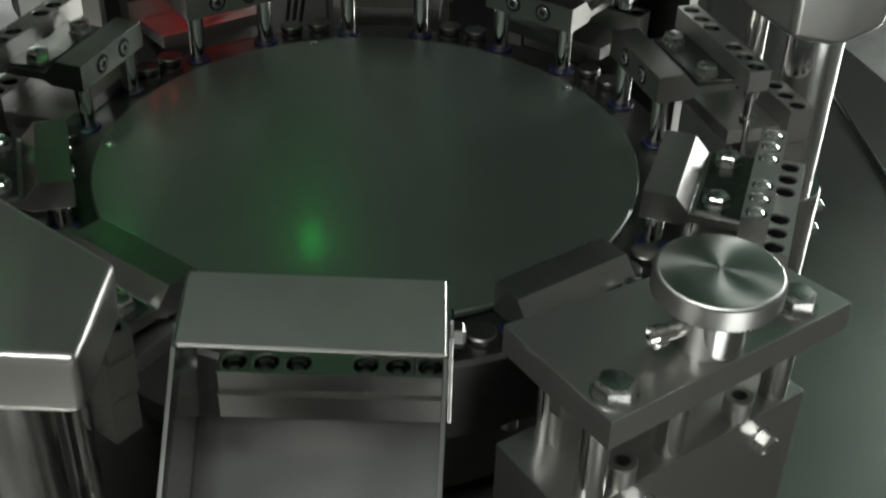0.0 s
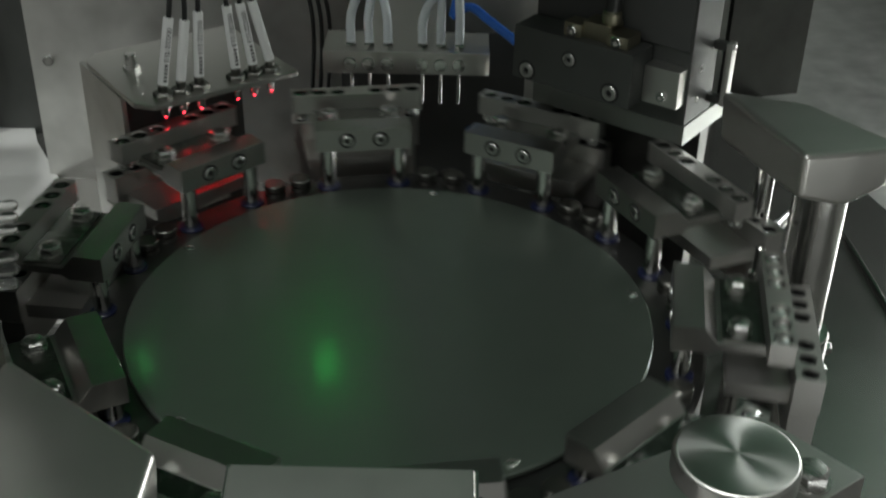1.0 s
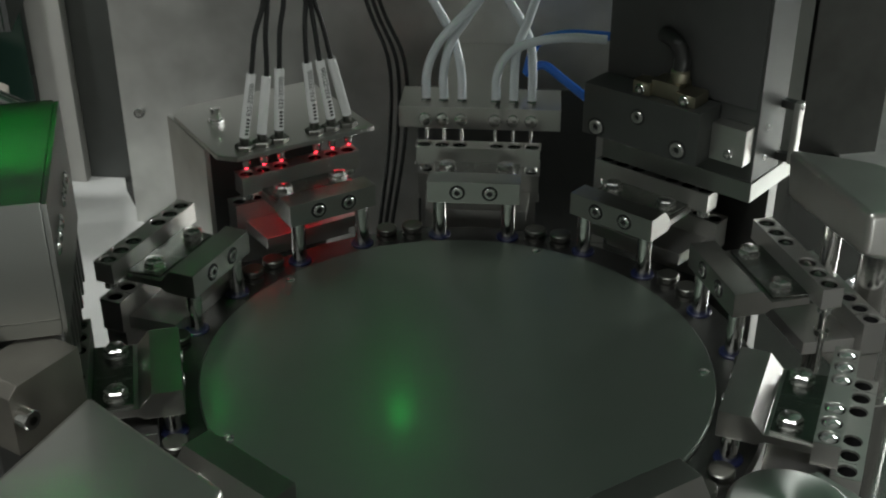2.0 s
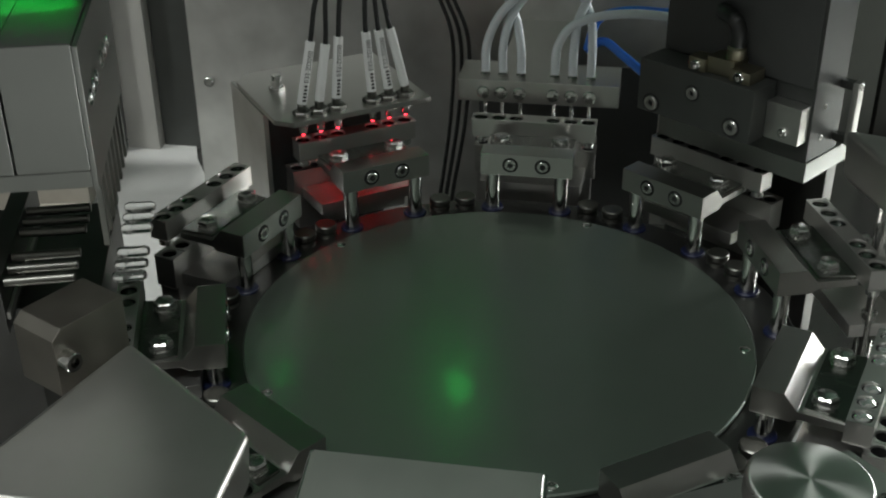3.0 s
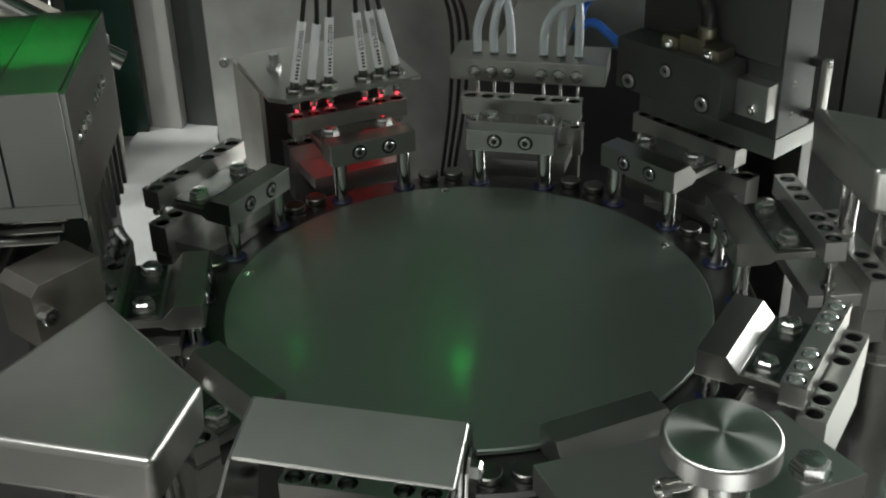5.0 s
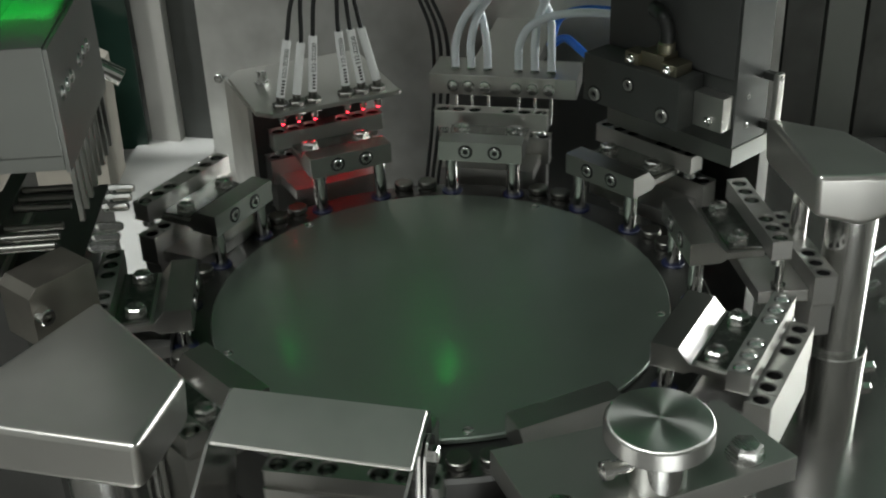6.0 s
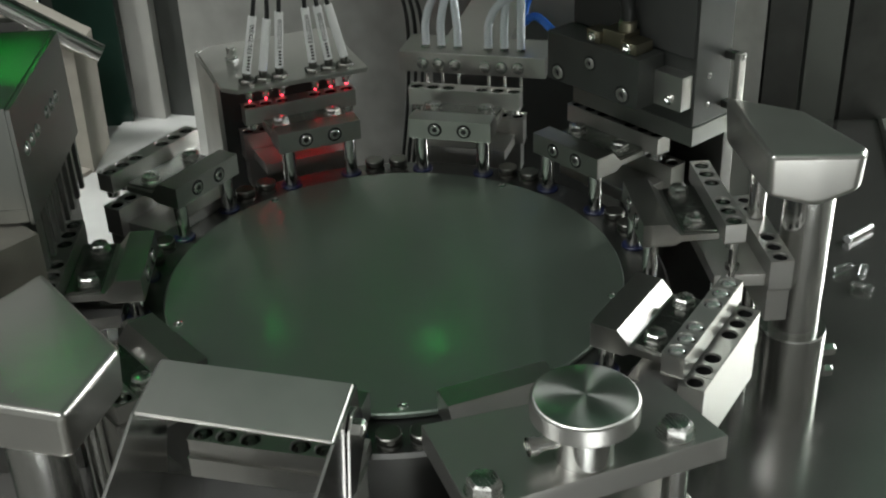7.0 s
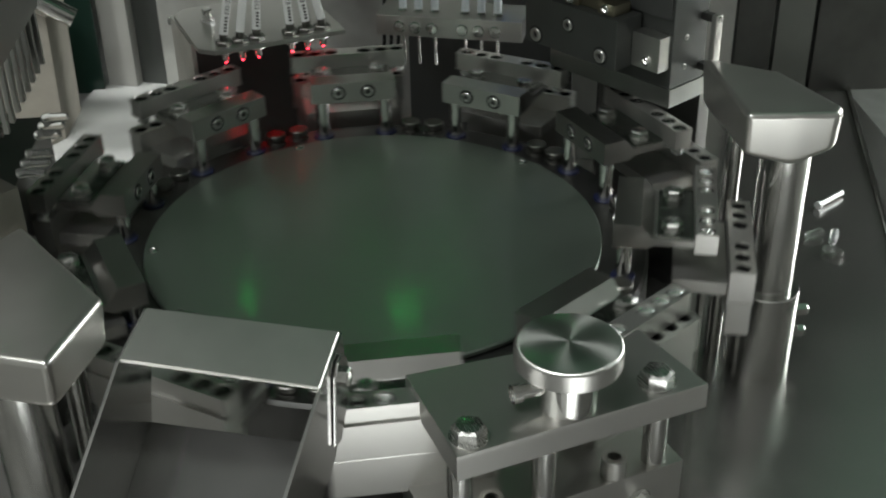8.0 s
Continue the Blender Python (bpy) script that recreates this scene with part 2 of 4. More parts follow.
def flat(ob, angle=35):
    """Smooth shading with sharp edges kept; large faces stay flat, their rounded edges take the turn."""
    me = ob.data
    bm = bmesh.new()
    bm.from_mesh(me)
    bmesh.ops.recalc_face_normals(bm, faces=list(bm.faces))
    limit = math.cos(radians(angle))
    normals = []
    for f in bm.faces:
        f.smooth = True
        for v in f.verts:
            n = Vector()
            for g in v.link_faces:
                if g.normal.dot(f.normal) > limit:
                    n += g.normal * g.calc_area()
            normals.append(n.normalized() if n.length > 0 else f.normal.copy())
    bm.to_mesh(me)
    bm.free()
    me.normals_split_custom_set(normals)


def part(name, bm, material, parent=None, label="", angle=35, fix=True):
    me = bpy.data.meshes.new(name)
    bm.to_mesh(me)
    bm.free()
    me.materials.append(material)
    ob = new(name, me)
    if fix:
        flat(ob, angle)
    ob.parent = parent
    return tagged(ob, label) if label else ob


def thing(name, label, category, group="", kind="", m=None):
    ob = new(name)
    ob.empty_display_size = 0.02
    if m is not None:
        ob.matrix_basis = m
    return tagged(ob, label, category, group, kind)


def mesh(*calls):
    """One bmesh from a list of (function, arguments...)."""
    bm = bmesh.new()
    for fn, *args in calls:
        fn(bm, *args)
    return bm


FIRST = 2.9


def station(k):
    """The pose of work station k: x outward from the turret's axis, y along the rim, z up from the disc."""
    return Matrix.Rotation(radians(FIRST + 36 * k), 4, "Z")


DECK_Z = -0.12


# ---- the setting ----
def setting():
    # deck plate with its cut edge towards the left rear
    pts = [(-0.9, -0.40), (0.47, -0.40), (0.47, 0.62), (-0.29, 0.62), (-0.289, 0.546), (-0.318, 0.39), (-0.9, 0.30)]
    tagged(part("floor", mesh((prism, pts, DECK_Z - 0.012, DECK_Z, 0.001)), DECK), "brushed stainless machine deck", "machine deck", kind="structure")
    tagged(part("floor_lower", mesh((span, (-1.3, -0.40, -0.17), (1.3, 0.95, -0.16), 0)), SHEET), "grey lower deck of the machine frame", "machine deck", kind="structure")
    # rear sheet panel
    m = station(2)
    tagged(part("wall_rear", mesh((span, (0.365, -0.10, DECK_Z), (0.369, 0.308, 0.17), 0.0008, m)), SHEET), "grey sheet metal rear panel", "wall", kind="structure")
    # out of view, added dark so that the disc reflects less light
    tagged(part("wall_rear_upper", mesh((span, (0.365, -0.10, 0.1705), (0.369, 0.308, 0.5), 0.0008, m)), ANODISED), "unseen dark panel added above the rear panel to darken reflections", "wall", kind="structure")
    # solid sheet whose black stands in for the opening's darkness
    tagged(part("wall_dark", mesh((span, (0.37, -0.178, DECK_Z), (0.374, -0.10, 0.5), 0.0008, m)), BLACK), "black sheet in place of the dark rear opening behind the valve", "wall", kind="structure")
    # far housing walls and ceiling
    tagged(part("wall_back", mesh((span, (-1.3, 0.95, -0.17), (1.3, 0.98, 0.62), 0)), ANODISED), "dark rear wall of the machine housing", "wall", kind="structure")
    tagged(part("wall_left", mesh((span, (-1.33, -0.2, -0.17), (-1.3, 0.98, 0.62), 0)), SHEET), "grey side wall of the machine housing", "wall", kind="structure")
    tagged(part("wall_right", mesh((span, (1.3, -0.2, -0.17), (1.33, 0.98, 0.0), 0), (span, (1.3, -0.2, 0.58), (1.33, 0.98, 0.62), 0), (span, (1.3, 0.75, 0.0), (1.33, 0.98, 0.58), 0), (span, (1.3, -0.2, 0.0), (1.33, 0.22, 0.58), 0)), SHEET), "grey side wall of the machine housing with a window opening", "wall", kind="structure")
    # unseen ceiling, cut back over the feeder, stepped forward to shade the rear stations
    tagged(part("ceiling", mesh((prism, [(-1.33, 0.16), (-0.20, 0.16), (-0.20, -0.14), (1.33, -0.14), (1.33, 0.98), (-1.33, 0.98)], 0.5, 0.53, 0)), CEIL), "dark green underside of the housing, unseen, added to shade the rear and tint reflections", "ceiling", kind="structure")
    tagged(part("floor_room", mesh((span, (-2.6, -2.7, -1.03), (2.6, 2.2, -1.0), 0)), ROOM), "plain pale workshop floor", "floor", kind="structure")
    tagged(part("wall_room", mesh((span, (-2.6, -2.74, -1.0), (2.6, -2.7, 1.9), 0)), ROOM), "plain workshop wall", "wall", kind="structure")
    tagged(part("wall_room_left", mesh((span, (-2.64, -2.7, -1.0), (-2.6, 2.2, 1.9), 0)), ROOM), "plain workshop wall", "wall", kind="structure")
    tagged(part("wall_room_right", mesh((span, (2.6, -2.7, -1.0), (2.64, 2.2, 1.9), 0)), ROOM), "plain workshop wall", "wall", kind="structure")
    tagged(part("ceiling_room", mesh((span, (-2.6, -2.7, 1.9), (2.6, 2.2, 1.93), 0)), ROOM), "plain workshop ceiling", "ceiling", kind="structure")
    tagged(part("machine_front", mesh((span, (-0.9, -0.40, -1.0), (0.47, -0.38, -0.171), 0.001)), SHEET), "grey sheet front of the machine cabinet", "wall", kind="structure")
    # bright strip along the deck's right edge
    bm = bmesh.new()
    d = (Vector((0.442, 0.332, 0)) - Vector((0.395, 0.125, 0))).normalized()
    a, b = Vector((0.395, 0.125, DECK_Z)) - d * 0.5, Vector((0.442, 0.332, DECK_Z)) + d * 0.2
    rod(bm, a + Vector((0, 0, 0.002)), b + Vector((0, 0, 0.002)), 0.0022, 8)
    tagged(part("trim", bm, POLISHED), "thin bright edge strip on the deck", "trim", kind="structure")


def frame_posts():
    m = station(2)
    p = thing("frame_post", "square brushed steel machine post behind the rear panel", "post")
    part("post_face", mesh((span, (0.44, 0.380, DECK_Z), (0.47, 0.412, 0.52), 0.001, m)), POSTPAINT, p)
    # shade on the post's side is put into the dark colour
    part("post_side", mesh((span, (0.452, 0.30, DECK_Z), (0.47, 0.3795, 0.52), 0.001, m)), ANODISED, p, "shaded side of the post, painted dark")
    part("screw", mesh((cap_screw, tuple(m @ Vector((0.365, 0.293, -0.012))), tuple(m.to_3x3() @ Vector((-1, 0, 0))), 0.0045, 0.004)), POLISHED, p)
    for x, w, mat, lab in ((0.3240, 0.048, SHEET, "grey sheet steel upright at the rear"), (0.3685, 0.036, DARK, "dark upright plate at the rear"), (0.4080, 0.036, FEED, "dull steel upright at the rear"), (0.4720, 0.084, DARK, "dark upright plate at the rear")):
        u = thing("upright_panel", lab, "panel", "rear uprights")
        part("face", mesh((span, (x - w / 2, 0.46, DECK_Z), (x + w / 2, 0.463, 0.52), 0.0008)), mat, u)
        for e in (-1, 1):
            part("flange", mesh((span, (x + e * (w / 2 - 0.0015) - 0.0015, 0.4632, DECK_Z), (x + e * (w / 2 - 0.0015) + 0.0015, 0.478, 0.52), 0.0006)), mat, u)


# ---- the turret ----
CAPS, UPS = [], []


def upper_carrier(parent):
    """Upper segment: chamfered block on two pins, clamp plate, drilled bar."""
    prof = [(0.1466, 0.0200), (0.1466, 0.0348), (0.1620, 0.0348), (0.1690, 0.0268), (0.1925, 0.0268), (0.1925, 0.0225), (0.1700, 0.0225), (0.1660, 0.0200)]
    c = part("segment_block", mesh((prism, prof, -0.030, 0.030, 0.0006, ALONG_Y)), SEGMENT, parent, "chamfered steel segment block on two pins")
    bm = bmesh.new()
    drilled_bar(bm, 0.1918, 0.2042, 0.0418, 0.0262, 0.0388, 0.0046)
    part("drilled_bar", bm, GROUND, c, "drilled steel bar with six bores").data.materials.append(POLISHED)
    part("clamp_plate", mesh((prism, [(0.1712, -0.027), (0.1915, -0.029), (0.1915, 0.029), (0.1712, 0.027)], 0.0268, 0.0286, 0.0004)), CLAMPSTEEL, c, "dark clamp plate")
    for w in HOLES:
        cap = part("capsule_cap", mesh((lathe, [(0.0034, -0.010), (0.0040, -0.010), (0.0041, -0.0030), (0.0036, -0.0012), (0.0025, -0.0004), (0.0012, -0.00005), (0, 0)], (0, 0, 0), (0, 0, 1), 16)), CAP, c, "shiny clear capsule cap")
        CAPS.append((len(UPS), w, cap))
    UPS.append(c)
    for s in (-1, 1):
        part("bolt", mesh((hex_bolt, (0.1795, 0.0195 * s, 0.0286), (0, 0, 1), 0.0098, 0.0045, 0.0064)), BOLT, c)
        part("cap_screw", mesh((lathe, [(0.0037, 0), (0.0037, 0.0008), (0.0033, 0.0012), (0.0019, 0.0012), (0.0019, 0.0004)], (0.1466, 0.0105 * s, 0.0275), (-1, 0, 0), 24)), BOLT, c)
        # no real recess: flat black ring and disc paint its shade
        part("screw_recess_shade", mesh((lathe, [(0.0052, 0), (0.0052, 0.0002), (0.0035, 0.0002)], (0.1466, 0.0105 * s, 0.0275), (-1, 0, 0), 24),
                                  (lathe, [(0.0020, 0.0005), (0, 0.0005)], (0.1466, 0.0105 * s, 0.0275), (-1, 0, 0), 6)), RECESS_SHADE, c, "flat black ring and disc painting the counterbore's shade")
        part("guide_pin", mesh((rod, (0.1535, 0.0225 * s, -0.045), (0.1535, 0.0225 * s, 0.0205), 0.0046)), POLISHED, c)
    return c


def lower_carrier(parent):
    bm = bmesh.new()
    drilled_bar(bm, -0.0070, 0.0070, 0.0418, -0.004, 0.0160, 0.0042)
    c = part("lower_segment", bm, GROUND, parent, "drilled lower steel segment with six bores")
    # bore walls get the near black, their shade is in the colour
    c.data.materials.append(RECESS_SHADE)
    part("slide_arm", mesh((prism, [(-0.038, -0.034), (-0.0072, -0.036), (-0.0072, 0.036), (-0.038, 0.034)], -0.0040, 0.0040, 0.0006)), GROUND, c)
    part("segment_foot", mesh((span, (-0.0068, -0.040, -0.027), (0.0068, 0.040, -0.0043), 0.0006)), GROUND, c)
    return c


def turret():
    t = thing("turret", "round satin steel turntable carrying ten drilled segment holders", "turntable")
    part("disc", mesh((lathe, [(0, -0.004), (0.1385, -0.004), (0.1396, -0.0034), (0.14, -0.0026), (0.14, -0.0008), (0.1392, 0), (0.09, 0), (0.03, 0), (0, 0)], (0, 0, 0), (0, 0, 1), 160)), DISC, t, "satin steel cover disc")
    part("rim_ring", mesh((lathe, [(0.1375, -0.0045), (0.166, -0.0045), (0.168, -0.0065), (0.168, -0.045), (0.12, -0.045), (0.12, -0.0055), (0.1375, -0.0045)], (0, 0, 0), (0, 0, 1), 120)), DARK, t, "dark steel rim under the disc")
    part("drum", mesh((lathe, [(0, -0.112), (0.135, -0.112), (0.135, -0.046), (0, -0.046)], (0, 0, 0), (0, 0, 1), 80)), DARK, t, "dark drum under the disc")
    for j in range(5):
        a = radians(20.7 + 72 * j)
        p = (0.134 * math.cos(a), 0.134 * math.sin(a), -0.0002)
        part("disc_screw", mesh((lathe, [(0.0030, 0), (0.0029, 0.0008), (0.0018, 0.0015), (0.0012, 0.0015), (0.001, 0.0009), (0, 0.0009)], p, (0, 0, 1), 18)), POLISHED, t)
    ups, lows = [], []
    for k in range(10):
        up, low = upper_carrier(t), lower_carrier(t)
        ups.append(up)
        lows.append(low)
        for d in (-3.1, 3.1):
            a = radians(FIRST + 36 * k + 18 + d)
            p = (0.1585 * math.cos(a), 0.1585 * math.sin(a), -0.0045)
            peg = part("stop_peg", mesh((lathe, [(0.0066, 0), (0.0066, 0.0022), (0.0052, 0.0027), (0.0052, 0.0038), (0.0069, 0.0043), (0.0069, 0.0070), (0.0062, 0.0076), (0, 0.0076)], p, (0, 0, 1), 24)), PEG, t, "round headed steel peg")
        for s in (-1, 1):
            q = station(k) @ Vector((0.1535, 0.0225 * s, -0.0047))
            part("bush", mesh((lathe, [(0.0047, 0), (0.0074, 0), (0.0074, 0.0012), (0.0068, 0.0017), (0.0047, 0.0017)], tuple(q), (0, 0, 1), 24)), BLUE, t, "dark blue guide bush")
    return t, ups, lows


# ---- sensor station ----
def sensor_station():
    m = station(3)
    b = thing("sensor_bracket", "bent steel bracket plate holding six fibre sensors over a segment", "bracket", m=m)
    top = [(0.186, -0.051), (0.186, 0.046), (0.196, 0.056), (0.272, 0.056), (0.284, 0.046), (0.284, -0.051)]
    part("plate", mesh((prism, top, 0.0575, 0.0610, 0.0009)), STEEL, b)
    part("leg", mesh((span, (0.215, 0.0535, DECK_Z), (0.284, 0.0570, 0.0575), 0.0008)), SHEET, b, "upright bracket leg")
    # the recess's shade is put into this plate's black
    part("back_plate", mesh((span, (0.262, -0.047, DECK_Z), (0.266, 0.0530, 0.0570), 0.0006)), BLACK, b, "black plate standing in for the dark recess behind the sensors")
    part("stud", mesh((rod, (0.246, 0.036, 0.061), (0.246, 0.036, 0.0715), 0.0036, 18), (lathe, [(0.0055, 0), (0.0055, 0.002), (0, 0.002)], (0.246, 0.036, 0.061), (0, 0, 1), 6)), POLISHED, b)
    tilt = (0.010, 0.008, 0.005, -0.001, -0.004, -0.008)
    ws = (0.0365, 0.0245, 0.0125, -0.0125, -0.0245, -0.0365)
    for i, (w, lean) in enumerate(zip(ws, tilt)):
        s = thing("fibre_sensor", "fibre optic sensor head with white sleeve and glowing red tip" if i in (1, 5) else "fibre optic sensor head with printed white sleeve and red tip", "sensor", "fibre sensors on the bracket", m=m)
        u = 0.196
        part("nut", mesh((lathe, [(0.0034, 0.061), (0.0064, 0.061), (0.0064, 0.0636), (0.0058, 0.0642), (0, 0.0642)], (u, w, 0), (0, 0, 1), 6),
                         (rod, (u, w, 0.064), (u, w, 0.0685), 0.0030, 16)), PEG, s, "hexagon lock nut")
        part("probe", mesh((rod, (u, w, 0.0485), (u, w, 0.0575), 0.0026, 16), (lathe, [(0.0058, 0.0545), (0.0058, 0.0574), (0, 0.0574)], (u, w, 0), (0, 0, 1), 6)), POLISHED, s)
        part("tip", mesh((lathe, [(0, 0.0468), (0.0007, 0.0470), (0.0010, 0.0476), (0.0010, 0.0487), (0, 0.0487)], (u, w, 0), (0, 0, 1), 12)), REDGLOW, s, "glowing red fibre tip")
        foot = Vector((u, w, 0.0685))
        head = Vector((u + 0.004, w - lean, 0.108 if i != 1 else 0.1045))
        ax = head - foot
        sl = part("sleeve", mesh((lathe, [(0.0022, 0), (0.0029, 0), (0.0031, 0.0004), (0.0031, ax.length - 0.0004), (0.0029, ax.length), (0.0022, ax.length)], tuple(foot), tuple(ax), 18)), SLEEVE, s, "white sleeve")
        if i not in (1, 5):
            side = Vector((-1, 0, 0)) - ax.normalized() * Vector((-1, 0, 0)).dot(ax.normalized())
            side.normalize()
            up = ax.normalized()
            rot = Matrix((up, side.cross(up), side)).transposed().to_4x4()
            cu = bpy.data.curves.new("print", "FONT")
            cu.body, cu.size, cu.align_y = "E32-ZD200", 0.0044, "CENTER"
            tmp = new("print_source", cu)
            me = bpy.data.meshes.new_from_object(tmp.evaluated_get(bpy.context.evaluated_depsgraph_get()))
            bpy.data.objects.remove(tmp)
            me.materials.append(INK)
            me.transform(Matrix.Translation(foot + up * 0.0145 + side * 0.00318) @ rot)
            txt = new("printed_code", me)
            txt.parent = sl
            bmx = bmesh.new()
            for q in range(5):
                box(bmx, (0.0025 + 0.0023 * q, 0, 0), (0.0013, 0.0022, 0.00006), 0)
            bmesh.ops.transform(bmx, matrix=Matrix.Translation(foot + up * 0.0005 + side * 0.00318) @ rot, verts=list(bmx.verts))
            part("printed_mark", bmx, INK, sl)
        top_w = (0.010, 0.008, -0.003, -0.017, -0.0185, -0.020)[i]
        part("cable", mesh((hose, [tuple(foot), tuple(head), (u + 0.008, head.y * 0.65 + top_w * 0.35, 0.130), (u + 0.014, top_w, 0.155), (u + 0.03, top_w * 0.6, 0.20), (u + 0.08, top_w * 0.5 - 0.01, 0.30), (u + 0.15, -0.01, 0.46)], 0.00165, 10, 6)), CABLE, s, "black fibre cable")
    for i in range(3):
        tagged(part("cable_run", mesh((hose, [tuple(station(2) @ Vector(p)) for p in ((0.32, 0.118 - 0.004 * i, 0.20), (0.31, 0.090 - 0.005 * i, 0.105), (0.302, 0.073 - 0.006 * i, 0.060), (0.302, 0.074 - 0.006 * i, 0.0), (0.305, 0.083 - 0.005 * i, -0.07), (0.305, 0.09 - 0.005 * i, DECK_Z))], 0.0016, 8, 8)), CABLE), "thin black cable hanging down to the deck", "cable", "hanging cables")


# ---- vacuum head ----
def vacuum_head():
    m = station(2)
    h = thing("vacuum_head", "steel suction block with six needles over a segment", "suction head", m=m)
    part("block", mesh((span, (0.2235, -0.0555, 0.0420), (0.2620, 0.0570, 0.0580), 0.0009)), STEEL, h)
    part("arm", mesh((span, (0.2622, -0.020, 0.044), (0.365, 0.030, 0.056), 0.0009)), STEEL, h)
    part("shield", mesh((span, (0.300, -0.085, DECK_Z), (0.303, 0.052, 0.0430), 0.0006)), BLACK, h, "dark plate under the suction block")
    ws = (0.0385, 0.0262, 0.0135, -0.0100, -0.0225, -0.0350)
    for w in ws:
        part("screw", mesh((lathe, [(0.0046, 0), (0.0046, 0.0022), (0.0040, 0.0029), (0.0020, 0.0031), (0, 0.0031)], (0.2235, w, 0.0498), (-1, 0, 0), 20)), POLISHED, h)
        part("needle", mesh((rod, (0.2345, w, 0.0160), (0.2345, w, 0.0425), 0.0012, 12)), POLISHED, h)
        part("barb", mesh((rod, (0.2345, w, 0.0578), (0.2345, w, 0.0660), 0.0018, 12), (lathe, [(0.0040, 0), (0.0040, 0.0016), (0.0034, 0.0022), (0, 0.0022)], (0.2345, w, 0.058), (0, 0, 1), 6)), POLISHED, h)
    u = 0.2345
    runs = [
        [(0.0385, 0.061), (0.0378, 0.080), (0.0300, 0.100), (0.0160, 0.117), (-0.0020, 0.140), (-0.016, 0.18), (-0.02, 0.30)],
        [(0.0262, 0.061), (0.0262, 0.080), (0.0215, 0.100), (0.0100, 0.118), (-0.0050, 0.145), (-0.016, 0.19), (-0.02, 0.30)],
        [(0.0135, 0.061), (0.0140, 0.078), (0.0190, 0.098), (0.0280, 0.117), (0.0370, 0.135), (0.046, 0.17), (0.05, 0.30)],
        [(-0.0100, 0.061), (-0.0110, 0.080), (-0.0200, 0.0955), (-0.0380, 0.1035), (-0.0600, 0.1065), (-0.078, 0.1060), (-0.084, 0.1055)],
        [(-0.0225, 0.061), (-0.0225, 0.080), (-0.0240, 0.098), (-0.0310, 0.117), (-0.0370, 0.140), (-0.042, 0.18), (-0.05, 0.30)],
        [(-0.0350, 0.061), (-0.0350, 0.080), (-0.0330, 0.098), (-0.0270, 0.113), (-0.0150, 0.133), (0.004, 0.17), (0.03, 0.30)],
    ]
    for i, r in enumerate(runs):
        pts = [tuple(m @ Vector((u + 0.004 * (i % 3) * (j > 1), w, z))) for j, (w, z) in enumerate(r)]
        tagged(part("air_hose", mesh((hose, pts, 0.0031, 14, 10)), TUBE), "clear plastic air hose curving up from the suction block", "hose", "clear air hoses")
    pts = [(0.262, -0.030, 0.070), (0.262, -0.037, 0.092), (0.256, -0.055, 0.1015), (0.245, -0.080, 0.105), (0.236, -0.112, 0.1055)]
    tagged(part("blue_hose", mesh((hose, [tuple(m @ Vector(p)) for p in pts], 0.0031, 14, 10)), BLUEHOSE), "bright blue air hose running to the valve", "hose", "blue air hoses")
    pts = [(0.262, -0.030, 0.070), (0.258, -0.042, 0.078), (0.250, -0.056, 0.071), (0.240, -0.072, 0.062), (0.232, -0.082, 0.058)]
    tagged(part("blue_hose", mesh((hose, [tuple(m @ Vector(p)) for p in pts], 0.0031, 14, 10)), BLUEHOSE), "bright blue air hose behind the suction block", "hose", "blue air hoses")


